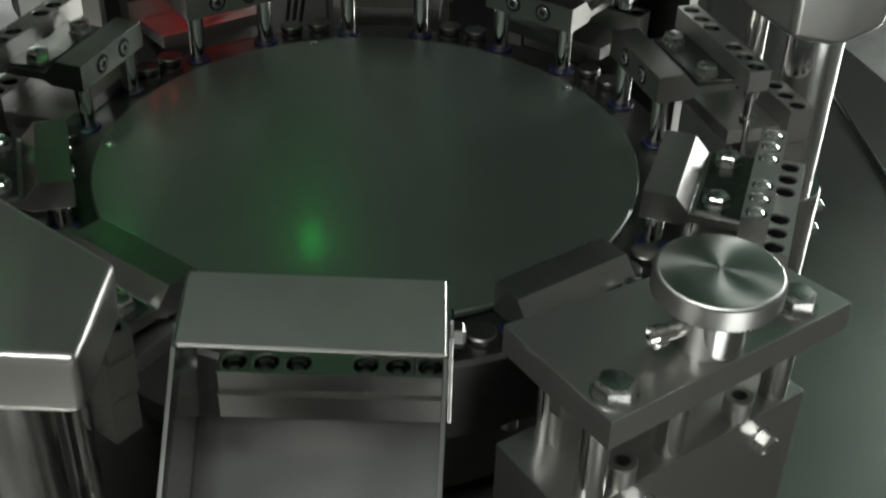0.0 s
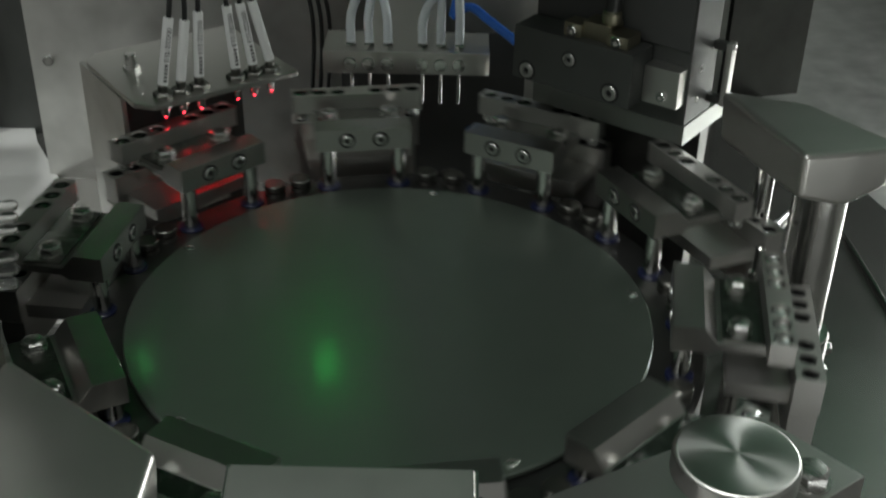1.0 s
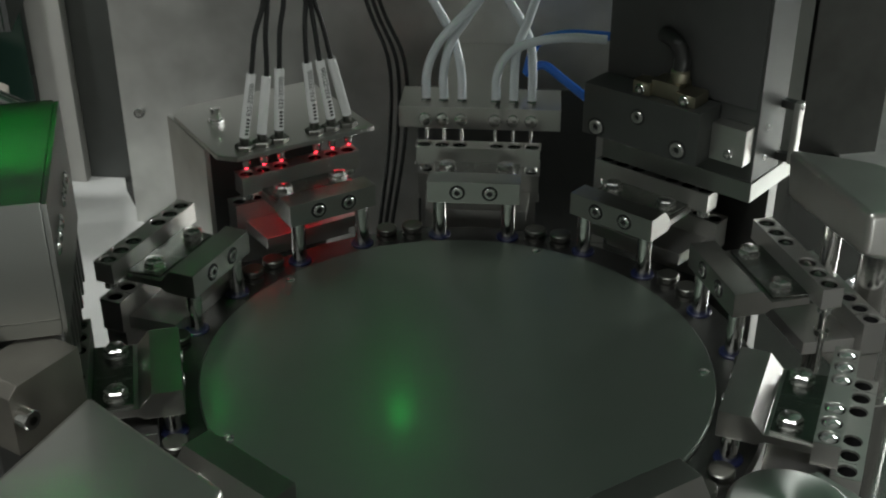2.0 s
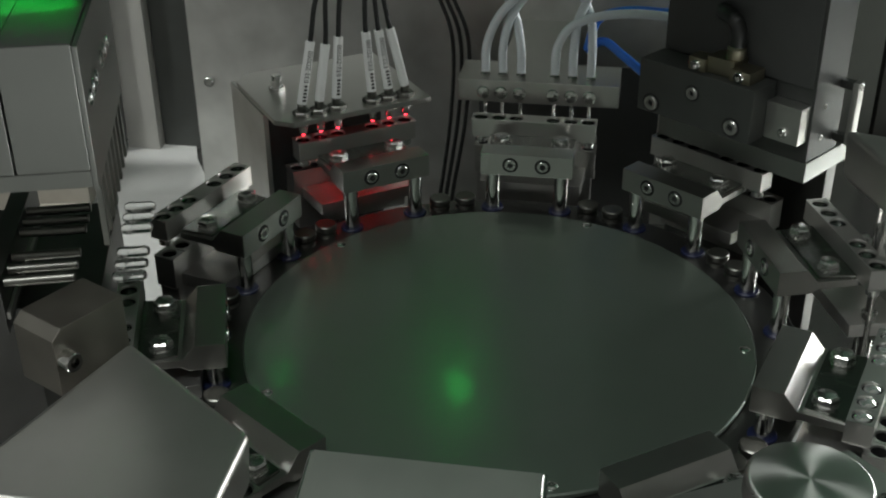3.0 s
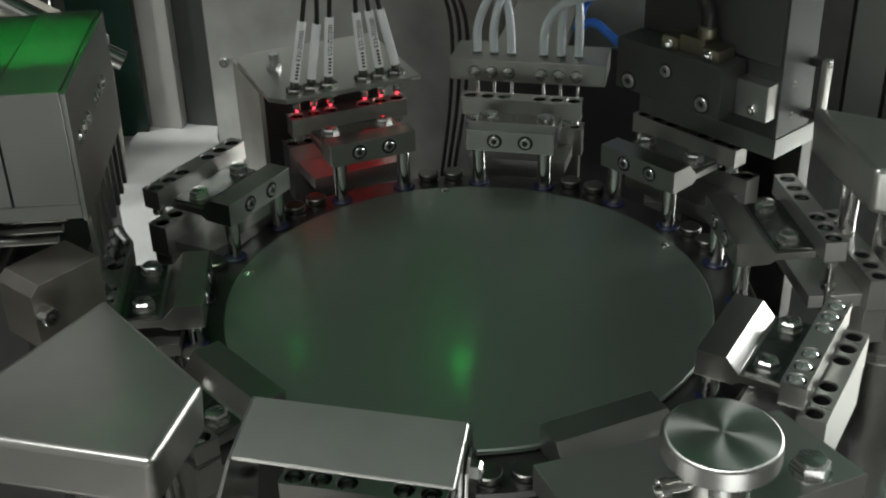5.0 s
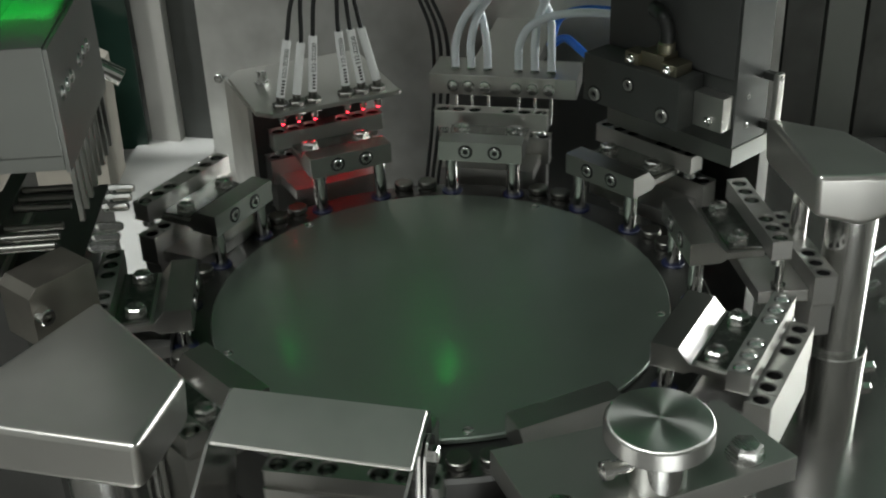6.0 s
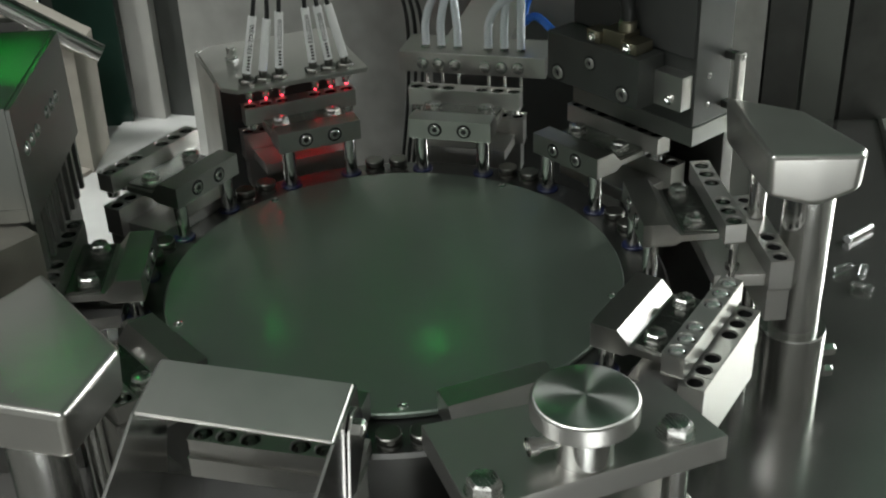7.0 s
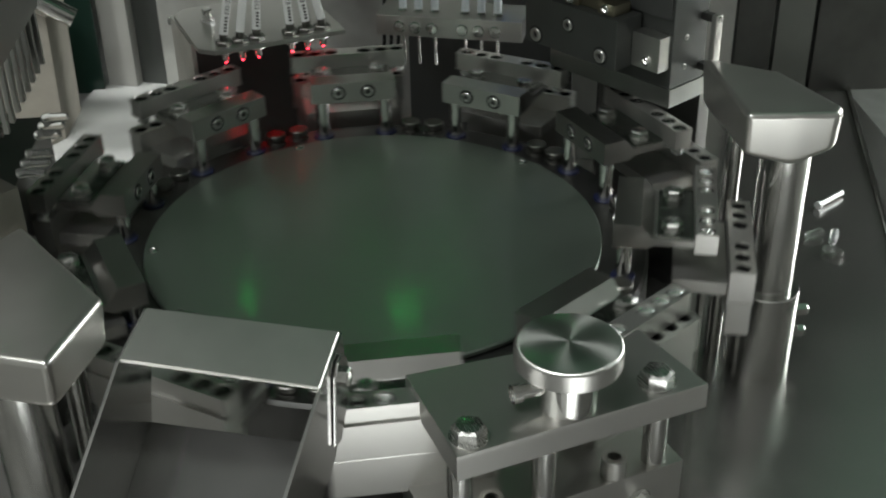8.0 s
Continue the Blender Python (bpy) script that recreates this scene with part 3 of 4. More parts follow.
# ---- dark block station ----
def reject_block():
    m = station(1)
    b = thing("reject_block", "dark anodised block bolted over a segment, fitted with an air valve", "machine block", m=m)
    part("body", mesh((span, (0.168, -0.0430, 0.0705), (0.192, 0.0385, 0.1040), 0.0009)), ANODISED, b)
    for w, z, r in ((0.028, 0.0769, 0.0046), (-0.0011, 0.0912, 0.0038), (-0.0300, 0.0777, 0.0046)):
        part("cap_screw", mesh((cap_screw, (0.1690, w, z), (-1, 0, 0), r, 0.0025)), GROUND, b)
        # counterbore and socket shade painted as flat black shapes
        part("screw_recess_shade", mesh((lathe, [(r * 1.35, 0.0002), (r, 0.0002)], (0.168, w, z), (-1, 0, 0), 24), (lathe, [(r * 0.52, 0.0012), (0, 0.0012)], (0.1690, w, z), (-1, 0, 0), 6)), RECESS_SHADE, b, "flat black ring and disc painting the counterbore's shade")
    # two-lobed valve body with a waist between its screws
    part("valve", mesh((span, (0.172, -0.0365, 0.1040), (0.188, -0.0225, 0.1115), 0.0010), (span, (0.172, -0.0055, 0.1040), (0.184, 0.0065, 0.1125), 0.0010), (span, (0.175, -0.0235, 0.1040), (0.190, -0.0045, 0.1145), 0.0012)), BRASS, b, "dull metal air valve")
    part("valve_neck", mesh((lathe, [(0.0058, 0), (0.0058, 0.006), (0.0045, 0.007), (0.0045, 0.010), (0, 0.010)], (0.183, -0.0190, 0.1145), (0, 0, 1), 20)), BRASS, b)
    for w in (-0.0295, 0.0005):
        part("valve_screw", mesh((cap_screw, (0.1725, w, 0.1080), (-1, 0, 0), 0.0033, 0.0028)), POLISHED, b)
    part("elbow", mesh((hose, [(0.183, -0.019, 0.122), (0.183, -0.019, 0.130), (0.184, -0.014, 0.137), (0.190, -0.002, 0.138)], 0.0050, 14, 6)), CABLE, b, "black push-in elbow")
    part("bracket", mesh((span, (0.183, -0.0660, 0.0715), (0.1938, -0.0432, 0.0945), 0.0008)), STEEL, b, "small steel side bracket")
    part("bracket_screw", mesh((cap_screw, (0.1835, -0.0560, 0.0775), (-1, 0, 0), 0.0030, 0.0026)), POLISHED, b)
    s = thing("support_plate", "tall dark support plate standing on a steel base block", "support plate", m=m)
    part("tall_plate", mesh((span, (0.194, -0.0675, 0.0577), (0.2290, 0.0390, 0.40), 0.0008)), ANODISED, s)
    part("front_cover", mesh((span, (0.1925, -0.0660, 0.1045), (0.1938, 0.0380, 0.40), 0.0004)), BLACK, s, "black cover")
    part("base_block", mesh((span, (0.194, -0.0680, 0.0445), (0.2500, 0.0390, 0.0575), 0.0008)), FEED, s, "dull steel base block")
    part("leg", mesh((span, (0.2380, -0.0600, DECK_Z), (0.2500, 0.0300, 0.0443), 0.0008)), DARK, s)
    part("edge_screw", mesh((cap_screw, (0.208, -0.0670, 0.0700), (0, -1, 0), 0.0019, 0.0010)), GROUND, s)
    part("edge_screw", mesh((cap_screw, (0.208, -0.0670, 0.0900), (0, -1, 0), 0.0019, 0.0010)), GROUND, s)
    h = thing("pull_handle", "flat steel pull handle on the side of the tall plate", "handle", m=m)
    part("grip", mesh((span, (0.2205, -0.0800, 0.0640), (0.2275, -0.0760, 0.1040), 0.0012)), GROUND, h)
    for z in (0.0670, 0.1010):
        part("standoff", mesh((span, (0.2215, -0.0759, z - 0.0025), (0.2265, -0.0676, z + 0.0025), 0.0006)), DARK, h)
        part("screw", mesh((cap_screw, (0.2240, -0.0795, z), (0, -1, 0), 0.0020, 0.0014)), POLISHED, h)


# ---- hoods on columns ----
def column_hood(name, pts, z0, z1, drop, centre, rod_at, label):
    """A folded steel hood, its underside drawn to a point, on a clamped column."""
    h = thing(name, label, "hood")
    bm = bmesh.new()
    hi = [bm.verts.new((x, y, z1)) for x, y in pts]
    lo = [bm.verts.new((x + (centre[0] - x) * 0.04, y + (centre[1] - y) * 0.04, z0 - d)) for (x, y), d in zip(pts, drop)]
    mid = bm.verts.new((centre[0], centre[1], z0 - max(drop) - 0.002))
    fs = [bm.faces.new(hi)]
    n = len(pts)
    for i in range(n):
        j = (i + 1) % n
        fs += [bm.faces.new((lo[i], lo[j], hi[j], hi[i])), bm.faces.new((lo[j], lo[i], mid))]
    bmesh.ops.recalc_face_normals(bm, faces=fs)
    bmesh.ops.bevel(bm, geom=list(bm.edges), offset=0.0038, segments=4, profile=0.55, affect="EDGES")
    part("shell", bm, HOOD, h, "folded satin steel hood", 40)
    x, y = centre
    part("column", mesh((rod, (x, y, -0.070), (x, y, z0 + 0.006), 0.0155, 40)), TURNED, h, "polished round column")
    part("sleeve", mesh((lathe, [(0.0157, DECK_Z), (0.0212, DECK_Z), (0.0212, -0.0570), (0.0202, -0.0555), (0.0157, -0.0555)], (x, y, 0), (0, 0, 1), 48)), TURNED, h, "clamp sleeve")
    part("guide_rod", mesh((rod, (*rod_at, DECK_Z), (*rod_at, z0 + 0.004), 0.0055, 20)), POLISHED, h)
    for z in (-0.078, -0.095):
        part("clamp_screw", mesh((hex_bolt, (x + 0.0205, y + 0.002, z), (1, 0.1, 0), 0.007, 0.009, 0.0045)), POLISHED, h)
    return h


def hoods():
    column_hood("column_hood", [(0.212, 0.064), (0.217, -0.025), (0.246, -0.027), (0.270, -0.028), (0.2755, -0.018), (0.254, 0.037)], 0.055, 0.082, (0.004, 0.0, 0.007, -0.003, -0.003, 0.0), (0.254, 0.008), (0.2275, 0.026), "folded satin steel hood on a polished column")
    column_hood("column_hood", [(-0.181, -0.088), (-0.2335, -0.172), (-0.231, -0.1870), (-0.138, -0.2145), (-0.124, -0.162)], 0.037, 0.0635, (0, 0, 0, 0, 0), (-0.170, -0.172), (-0.150, -0.150), "broad satin steel hood on a polished column")


# ---- outlet chute ----
def chute():
    m = station(-3)
    c = thing("outlet_chute", "folded sheet steel outlet chute with a lid plate", "chute", m=m)
    # lid corners: inner and outer edge, both ends
    q = [(0.2041, -0.0475, 0.0720), (0.1980, 0.0420, 0.0665), (0.2313, 0.0425, 0.0592), (0.2363, -0.0470, 0.0651)]
    bm = bmesh.new()
    lo = [bm.verts.new((x, y, z - 0.0018)) for x, y, z in q]
    hi = [bm.verts.new(p) for p in q]
    fs = [bm.faces.new(lo[::-1]), bm.faces.new(hi)] + [bm.faces.new((lo[i], lo[(i + 1) % 4], hi[(i + 1) % 4], hi[i])) for i in range(4)]
    bmesh.ops.recalc_face_normals(bm, faces=fs)
    bmesh.ops.bevel(bm, geom=list(bm.edges), offset=0.0009, segments=3, affect="EDGES")
    part("lid", bm, LID, c, "satin steel lid plate")
    for s, (a, b) in ((-1, (q[0], q[3])), (1, (q[1], q[2]))):
        w = a[1]
        side = [(a[0], a[2] - 0.001), (b[0], b[2] - 0.001), (0.335, 0.0205 if s < 0 else 0.0160), (0.335, -0.0360), (0.2190, 0.0120), (a[0] + 0.010, 0.030), (a[0] - 0.001, a[2] - 0.012)]
        bm = mesh((prism, side, -w - 0.0008, -w + 0.0008, 0.0004, ALONG_Y))
        for v in bm.verts:
            # the walls draw together towards the mouth
            v.co.y -= s * (0.0060 if s < 0 else 0.0025) * max(0.0, v.co.x - 0.236) / 0.099
        part("side_wall", bm, CHUTE, c, "sheet steel chute side")
        part("pivot_bolt", mesh((hex_bolt, (0.2080, w + 0.0012 * s, 0.049), (0, s, 0), 0.0075, 0.0045, 0.0058)), POLISHED, c)
    ear = [(0.196, 0.0375), (0.199, 0.0530), (0.204, 0.0580), (0.211, 0.0580), (0.2155, 0.0535), (0.222, 0.020), (0.214, 0.018)]
    part("ear", mesh((prism, ear, -0.0445, -0.0431, 0.0004, ALONG_Y)), CHUTE, c, "rounded pivot ear")
    floor = [(0.2190, 0.0165), (0.3350, -0.0345), (0.3355, -0.0330), (0.2195, 0.0180)]
    bm = mesh((prism, floor, -0.0411, 0.0466, 0.0003, ALONG_Y))
    for v in bm.verts:
        v.co.y += (0.0060 if v.co.y < 0 else -0.0025) * max(0.0, v.co.x - 0.236) / 0.099
    part("chute_floor", bm, FLOOR, c, "polished sloping chute floor")
    part("bracket", mesh((span, (0.262, -0.040, DECK_Z), (0.267, 0.036, -0.0060), 0.0006)), STEEL, c)


# ---- plate with knurled knob ----
def knob_station():
    m = station(-2)
    p = thing("closing_plate", "thick steel plate on pillars with a knurled adjusting knob", "machine plate", m=m)
    pts = [(0.179, -0.0505), (0.2435, -0.0525), (0.2450, 0.0750), (0.1930, 0.0690)]
    ring = pts + [(0.1935, 0.0440), (0.2065, 0.0440), (0.2065, -0.0440), (0.1792, -0.0440)]
    bm = mesh((prism, pts, 0.0250, 0.0280, 0), (prism, ring, 0.0143, 0.0250, 0))
    bmesh.ops.bevel(bm, geom=[e for e in bm.edges if all(v.co.z > 0.0279 for v in e.verts)], offset=0.0007, segments=2, profile=0.7, affect="EDGES")
    part("top_plate", bm, STEEL, p)
    low = [(0.188, -0.058), (0.236, -0.060), (0.236, 0.072), (0.188, 0.072)]
    part("base_block", mesh((prism, low, DECK_Z, -0.024, 0.0009)), STEEL, p, "steel base block")
    for u, w in ((0.233, -0.042), (0.2335, 0.0540)):
        part("bolt", mesh((hex_bolt, (u, w, 0.0280), (0, 0, 1), 0.0130, 0.0062, 0.0092)), BOLT, p)
    for u, w, r in ((0.231, -0.046, 0.0060), (0.229, -0.002, 0.0058), (0.229, 0.059, 0.0060), (0.196, -0.040, 0.0042), (0.198, 0.052, 0.0042)):
        part("pillar", mesh((rod, (u, w, -0.0245), (u, w, 0.0145), r, 24)), TURNED, p)
    for u, w in ((0.231, -0.030), (0.230, 0.036)):
        part("cap_screw", mesh((cap_screw, (u, w, -0.0240), (0, 0, 1), 0.0062, 0.0105)), GROUND, p)
    for w in (-0.02, 0.048):
        part("side_screw", mesh((hex_bolt, (0.236, w, -0.040), (1, 0, 0), 0.0085, 0.006, 0.0062)), POLISHED, p)
    ku, kw = 0.0, 0.0
    k = thing("knurled_knob", "round knurled steel adjusting knob on a short neck", "knob", m=m @ pose(0.2295, 0.0088, 0))
    part("neck", mesh((lathe, [(0, 0.0281), (0.0138, 0.0281), (0.0138, 0.0520), (0, 0.0520)], (ku, kw, 0), (0, 0, 1), 48)), POLISHED, k)
    bm = bmesh.new()
    seg, rows = 150, 9
    rings = []
    for j in range(rows + 1):
        z = 0.0515 + (0.0600 - 0.0515) * j / rows
        rings.append([bm.verts.new((ku + (0.0238 + (0.0010 if (i + j) % 2 else 0)) * math.cos(2 * math.pi * i / seg), kw + (0.0238 + (0.0010 if (i + j) % 2 else 0)) * math.sin(2 * math.pi * i / seg), z)) for i in range(seg)])
    for a, b in zip(rings, rings[1:]):
        for i in range(seg):
            bm.faces.new((a[i], a[(i + 1) % seg], b[(i + 1) % seg], b[i]))
    part("grip", bm, GROUND, k, "diamond knurled grip", 8)
    part("top", mesh((lathe, [(0.0243, 0.0600), (0.0240, 0.0607), (0.0226, 0.0618), (0.012, 0.0620), (0.004, 0.0620), (0, 0.0620)], (ku, kw, 0), (0, 0, 1), 120), (lathe, [(0, 0.0513), (0.0243, 0.0513)], (ku, kw, 0), (0, 0, 1), 60)), FACED, k, "turned knob top", 60)
    part("lock_screw", mesh((rod, (ku - 0.004, kw - 0.0225, 0.0380), (ku - 0.003, kw - 0.0130, 0.0380), 0.0034, 18), (lathe, [(0.0046, 0), (0.0046, 0.004), (0, 0.004)], (ku - 0.004, kw - 0.0262, 0.038), (0.1, 1, 0), 20)), POLISHED, k)


# ---- capsule feeder, moving up and down ----
def feeder():
    m = station(5)
    f = thing("feeder_block", "steel feeder block with spring screws and guide forks", "feeder", m=m)
    part("body", mesh((span, (0.1950, -0.072, 0.0785), (0.2265, 0.0490, 0.1370), 0.0008)), FEED, f)
    part("rear_body", mesh((span, (0.2275, -0.072, 0.0785), (0.3000, 0.0490, 0.1360), 0.0008)), FEED, f)
    part("end_skirt", mesh((span, (0.1950, 0.0415, 0.0705), (0.2400, 0.0490, 0.0783), 0.0004)), FEED, f)
    part("cheek", mesh((prism, [(0.1925, 0.0690), (0.1925, 0.1360), (0.1948, 0.1360), (0.1948, 0.0690)], -0.0490, 0.0720, 0.0004, ALONG_Y)), FEED, f, "ground steel cheek plate")
    for w in HOLES:
        part("spring_screw", mesh((lathe, [(0, 0), (0.0040, 0), (0.0040, 0.0004), (0.0032, 0.0013), (0.0018, 0.0018), (0, 0.0020)], (0.1926, w - 0.002, 0.1075), (-1, 0, 0), 20)), POLISHED, f)
    for i in range(8):
        w = -0.066 + 0.0142 * i
        part("fork", mesh((span, (0.1935, w, 0.0345), (0.1962, w + 0.0042, 0.0820 if i % 2 else 0.0760), 0.0004)), FEED, f)
    part("tail_plate", mesh((span, (0.1975, -0.072, 0.0420), (0.2060, -0.030, 0.0700), 0.0006)), DARK, f)
    for i, w in enumerate((-0.055, -0.038, -0.021, 0.0, 0.017, 0.034)):
        part("push_rod", mesh((rod, (0.266, w, 0.1360), (0.266, w, 0.24), 0.0032, 12), (lathe, [(0.0044, 0), (0.0044, 0.003), (0.003, 0.005), (0, 0.005)], (0.266, w, 0.136), (0, 0, 1), 16)), POLISHED, f)
    part("guide_post", mesh((span, (0.2605, -0.066, 0.1865), (0.2715, 0.042, 0.196), 0.0005)), DARK, f)
    # fixed table with its row of pusher rods
    t = thing("pusher_table", "steel table with a row of horizontal pusher rods", "feeder", m=m)
    part("table", mesh((prism, [(0.207, -0.095), (0.320, -0.095), (0.320, 0.0175), (0.207, 0.0175)], DECK_Z, 0.0480, 0.0008)), DARK, t)
    part("pusher_bar", mesh((span, (0.2460, -0.075, 0.0482), (0.2560, 0.0420, 0.0770), 0.0006)), DARK, t)
    part("bar_edge", mesh((span, (0.2440, -0.060, 0.0560), (0.2458, 0.0400, 0.0600), 0.0003)), GROUND, t)
    for w in HOLES:
        part("pusher_rod", mesh((rod, (0.2125, w - 0.002, 0.0735), (0.2455, w - 0.002, 0.0735), 0.0024, 14)), PEG, t)
    r = math.sqrt(0.5)
    turn = Matrix(((-r, r, 0, 0.2167), (-r, -r, 0, 0.0882), (0, 0, 1, 0), (0, 0, 0, 1)))
    prof = [(0, 0.042), (0, 0.0715), (0.0050, 0.0760), (0.0400, 0.0760), (0.0400, 0.042)]
    part("end_block", mesh((prism, prof, -0.028, 0, 0.0006, turn @ ALONG_Y)), WORN, t, "chamfered worn steel end block")
    part("stem", mesh((span, (0.006, 0.006, DECK_Z), (0.034, 0.024, 0.0418), 0.0006, turn)), DARK, t)
    part("cap_screw", mesh((cap_screw, tuple(turn @ Vector((0.0050, 0.0008, 0.0605))), (-r, r, 0), 0.0046, 0.0075)), POLISHED, t)
    caps = []
    for w in HOLES:
        c = tagged(part("capsule", mesh((lathe, [(0, -0.0080), (0.0018, -0.0074), (0.0028, -0.0055), (0.0028, 0.0030), (0.0031, 0.0031), (0.0031, 0.0060), (0.0020, 0.0082), (0, 0.0088)], (0, 0, 0), (1, 0, 0), 18)), CAPSULE), "clear empty capsule held by the feeder forks", "capsule", "clear capsules")
        caps.append((w - 0.002, c))
    return f, caps


# ---- rear left machinery ----
def rear_left():
    d = thing("rear_casting", "beige machined casting with a bright round bar across it", "machine casting")
    face = [(-0.42, DECK_Z), (-0.299, DECK_Z), (-0.296, 0.004), (-0.310, 0.012), (-0.42, 0.080)]
    part("casting", mesh((prism, face, -0.47, -0.402, 0.0012, ALONG_Y)), BEIGE, d)
    part("bar", mesh((rod, (-0.420, 0.386, 0.104), (-0.268, 0.392, 0.006), 0.0085, 24)), POLISHED, d, "bright round bar")
    part("bar_clip", mesh((span, (-0.36, 0.388, 0.030), (-0.33, 0.4018, 0.040), 0.0006)), DARK, d)
    part("foot", mesh((lathe, [(0.030, DECK_Z), (0.030, DECK_Z + 0.008), (0.02, DECK_Z + 0.012), (0, DECK_Z + 0.012)], (-0.330, 0.41, 0), (0, 0, 1), 32)), BEIGE, d)
    g = thing("guard_window", "dark green tinted guard window at the rear", "guard window")
    part("pane", mesh((span, (-0.345, 0.52, DECK_Z), (-0.285, 0.526, 0.3), 0.0005)), GREENISH, g)
    part("frame_bar", mesh((rod, (-0.36, 0.51, DECK_Z), (-0.36, 0.51, 0.3), 0.008, 20)), POLISHED, g)


def deck_plate():
    pts = [(-0.292, 0.548), (-0.318, 0.39), (-0.30, 0.22), (-0.17, 0.20), (-0.17, 0.33), (-0.215, 0.50), (-0.22, 0.55)]
    tagged(part("base_plate", mesh((prism, pts, DECK_Z, DECK_Z + 0.004, 0.0008)), PLATE), "pale grey base plate lying on the machine deck", "plate")


def deck_bits():
    shell = [(0, -0.0085), (0.0018, -0.0080), (0.0030, -0.0060), (0.0030, 0.0020), (0.0033, 0.0021), (0.0033, 0.0060), (0.0020, 0.0080), (0, 0.0086)]
    for x, y, a, b in ((0.346, 0.173, 20, 3), (0.358, 0.163, 62, 14), (0.352, 0.146, -38, 0)):
        d = (math.cos(radians(a)), math.sin(radians(a)), math.sin(radians(b)))
        tagged(part("capsule", mesh((lathe, shell, (x, y, DECK_Z + 0.0036 + 0.010 * d[2]), d, 20)), CAPSULE), "clear empty capsule lying spilled on the deck", "capsule", "clear capsules")
    q = thing("loose_pin", "short pin lying on the machine deck, its bright reflection painted pale", "pin")
    part("shank", mesh((rod, (0.365, 0.220, DECK_Z + 0.0035), (0.391, 0.240, DECK_Z + 0.0035), 0.0021, 16), (lathe, [(0, 0), (0.0034, 0), (0.0034, 0.003), (0, 0.003)], (0.363, 0.2185, DECK_Z + 0.0034), (0.026, 0.020, 0), 16)), BRIGHT, q)
    l = thing("lift_pin", "slim steel lift pin standing under a drilled bar", "pin", m=station(0))
    part("pin", mesh((rod, (0.2005, -0.0330, DECK_Z), (0.2005, -0.0330, 0.0275), 0.0026, 16)), POLISHED, l)
    part("collar", mesh((lathe, [(0.0026, 0.008), (0.0044, 0.008), (0.0044, 0.011), (0.0026, 0.011)], (0.2005, -0.0330, 0), (0, 0, 1), 20)), POLISHED, l)
    p = thing("stop_pin", "slim bright steel pin standing on the deck", "pin")
    part("pin", mesh((rod, (0.248, 0.0575, DECK_Z), (0.248, 0.0575, -0.0667), 0.0038, 18), (lathe, [(0.008, DECK_Z), (0.008, DECK_Z + 0.004), (0, DECK_Z + 0.004)], (0.248, 0.0575, 0), (0, 0, 1), 24)), POLISHED, p)


def green_lamps():
    for x, y, z, r in ((0.017, 0.362, 0.300, 0.010), (-0.146, 0.402, 0.300, 0.0055)):
        m = station(2)
        p = thing("indicator_lamp", "small round green indicator lamp on the rear panel", "lamp", "green indicator lamps")
        d = tuple(m.to_3x3() @ Vector((-1, 0, 0)))
        part("lens", mesh((lathe, [(0, 0.6 * r), (0.7 * r, 0.5 * r), (r, 0.0), (r, -0.002)], (x, y, z), d, 20)), GREENGLOW, p, "glowing green lens")
        part("bezel", mesh((lathe, [(r + 0.0002, -0.016), (r + 0.003, -0.016), (r + 0.003, 0.001), (r + 0.0002, 0.002)], (x, y, z), d, 24)), DARK, p)
    p = thing("indicator_lamp", "green work lamp above the feeder block", "lamp", "green indicator lamps")
    part("lens", mesh((span, (-0.252, -0.004, 0.300), (-0.206, 0.034, 0.302), 0.0003)), GREENWORK, p, "glowing green lens")
    # unseen deep shade, added to keep the green off the hood and disc
    shade = [(span, (-0.258, -0.010, 0.3022), (-0.200, 0.040, 0.325), 0.001)]
    for a, b in (((-0.258, -0.010), (-0.2555, 0.040)), ((-0.2025, -0.010), (-0.200, 0.040)), ((-0.255, -0.010), (-0.203, -0.0075)), ((-0.255, 0.0375), (-0.203, 0.040))):
        shade.append((span, (*a, 0.203), (*b, 0.302), 0.0004))
    part("housing", mesh(*shade), BLACK, p)
    part("hanger", mesh((rod, (-0.234, 0.017, 0.325), (-0.234, 0.017, 0.485), 0.005, 12), (rod, (-0.239, 0.017, 0.485), (-0.170, 0.017, 0.485), 0.005, 12), (rod, (-0.175, 0.017, 0.485), (-0.175, 0.017, 0.502), 0.005, 12)), DARK, p)


setting()
frame_posts()
TURRET, UPPER, LOWER = turret()
sensor_station()
vacuum_head()
reject_block()
hoods()
chute()
knob_station()
FEEDER, LOADED = feeder()
rear_left()
deck_plate()
deck_bits()
green_lamps()


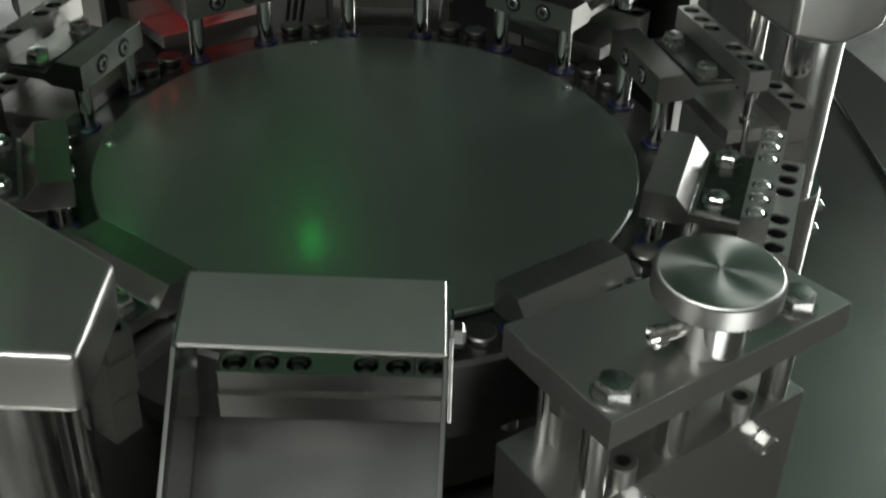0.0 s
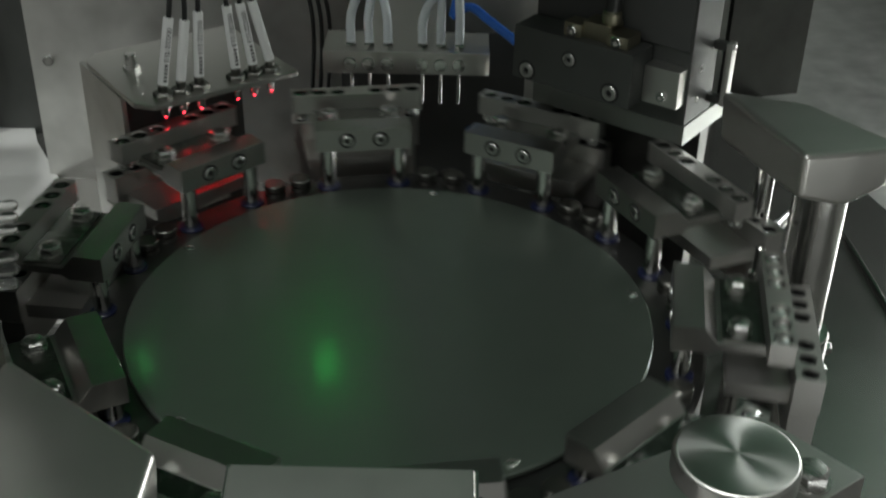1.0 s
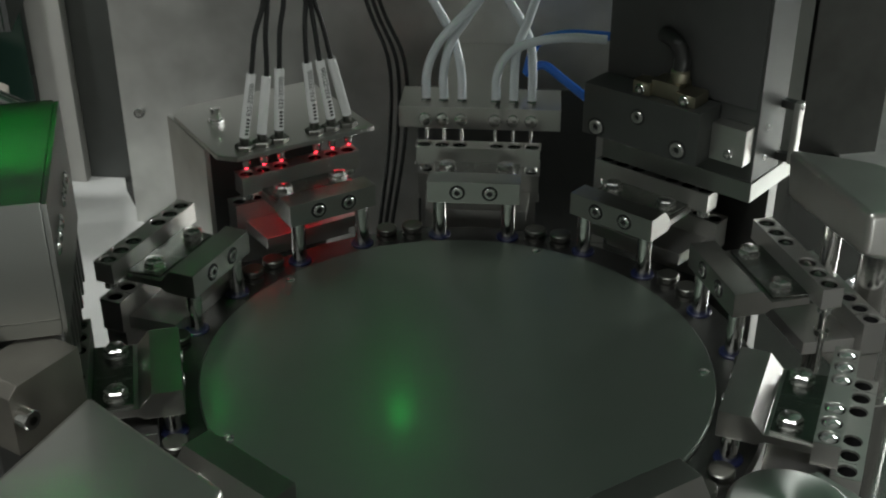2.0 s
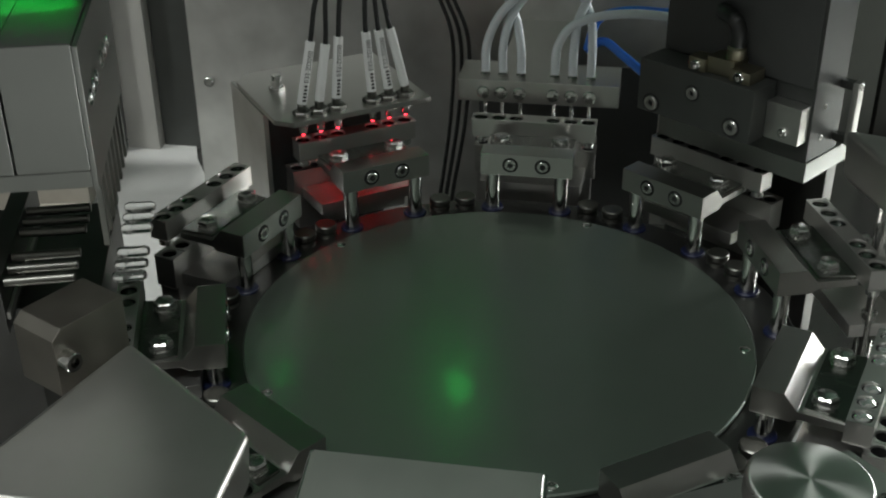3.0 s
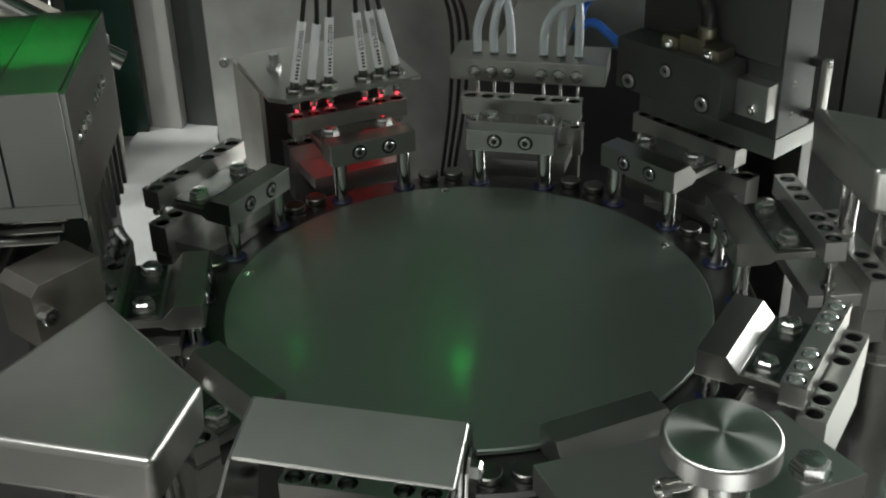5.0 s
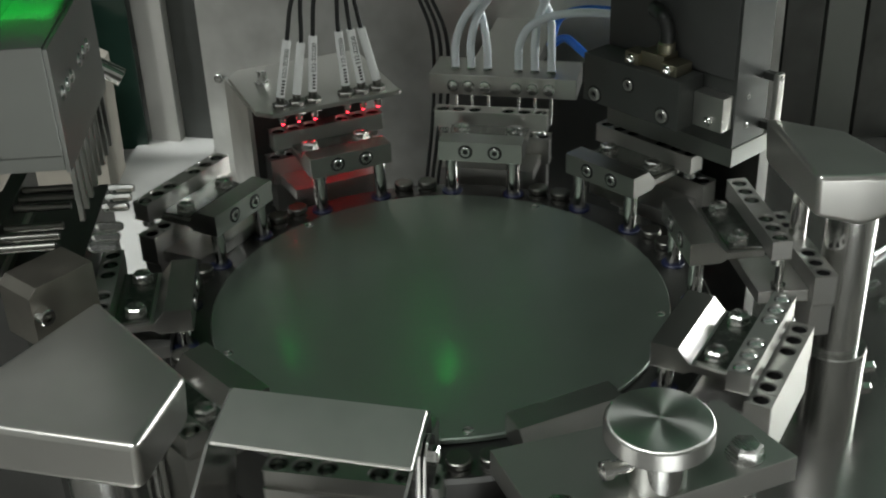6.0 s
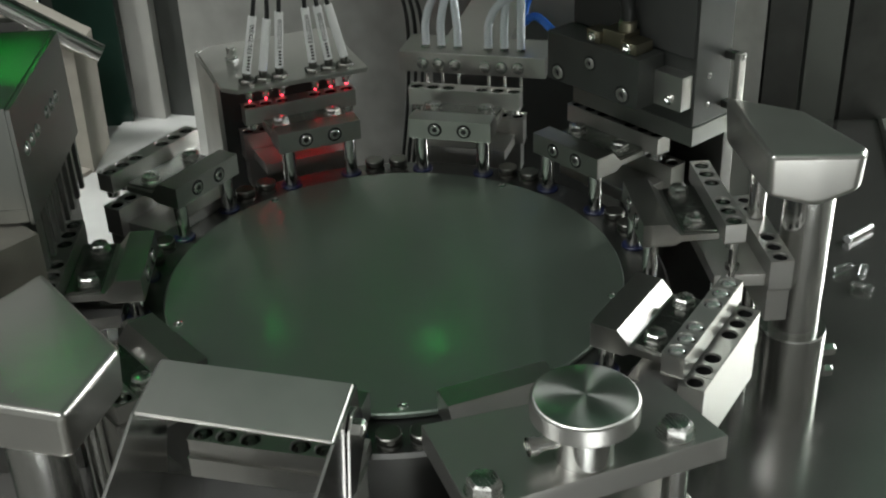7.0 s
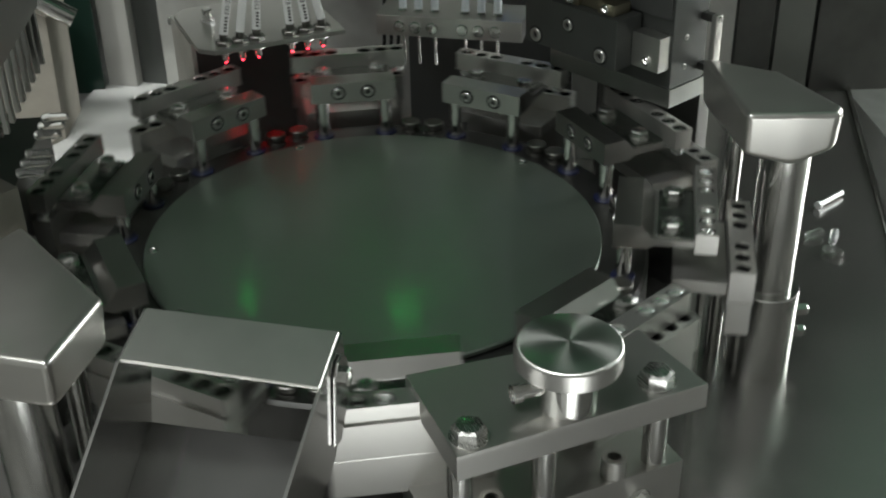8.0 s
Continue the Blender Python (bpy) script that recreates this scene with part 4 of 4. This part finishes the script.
# ---- what moves ----
STARTS, LASTS = (0.58, 3.02, 5.42, 7.705), 0.65
LIFT = (0.0041, 0.0036, 0.0029, 0.0043, 0.0016, -0.0096, -0.0120, -0.0130, -0.0145, -0.0067)
SEAT = (0.0310, 0.0310, 0.0310, 0.0310, 0.0310, 0.0310, 0.0310, 0.0290, 0.0400, 0.0400)
REACH = (0.2280, 0.2150, 0.2130, 0.2150, 0.1970, 0.1990, 0.1990, 0.1990, 0.1990, 0.2085)


def indexed(t):
    """Whole and part steps that the turret has made at time t."""
    n = 0.0
    for s in STARTS:
        x = min(1, max(0, (t - s) / LASTS))
        n += x * x * (3 - 2 * x)
    return n


def motions():
    times = [0.0]
    for s in STARTS:
        times += [s + LASTS * k / 6 for k in range(7)]
    times = [t for t in times if t < 8.0] + [8.0, 8.2]
    walk(TURRET, [(t, pose(0, 0, 0, 0, 0, -36 * indexed(t))) for t in times])

    def at(table, x):
        a = math.floor(x)
        s = x - a
        return table[a % 10] * (1 - s) + table[(a + 1) % 10] * s

    for k in range(10):
        walk(UPPER[k], [(t, station(k) @ pose(0, 0, at(LIFT, k - indexed(t)))) for t in times])
        walk(LOWER[k], [(t, station(k) @ pose(at(REACH, k - indexed(t)), 0, 0)) for t in times])
    for k, w, cap in CAPS:
        walk(cap, [(t, pose(0.198, w, at(SEAT, k - indexed(t)))) for t in times])
    rows = [(0.0, 0.030)]
    for s in (-1.86, *STARTS):
        rows += [(s - 0.62, 0.010), (s - 0.20, 0.042), (s - 0.05, 0.054), (s + 0.25, 0.062), (s + 0.50, 0.058), (s + 0.75, 0.042), (s + 1.00, 0.024), (s + 1.25, 0.011), (s + 1.50, 0.006)]
    rows = sorted((t, z) for t, z in rows[1:] if 0.0 < t < 8.0)
    rows = [(0.0, 0.012)] + rows + [(8.0, 0.062)]
    walk(FEEDER, [(t, station(5) @ pose(0, 0, z)) for t, z in rows])
    # capsules lie between the forks, then swing upright into the bores as the forks come down
    for w, cap in LOADED:
        keys = []
        for t, z in rows:
            f = min(1, max(0, (z - 0.010) / 0.040))
            keys.append((t, station(5) @ pose(0.198 - 0.011 * f, w + 0.002 * (1 - f), 0.0215 + 0.050 * f, 0, -85 * (1 - f))))
        walk(cap, keys)


motions()
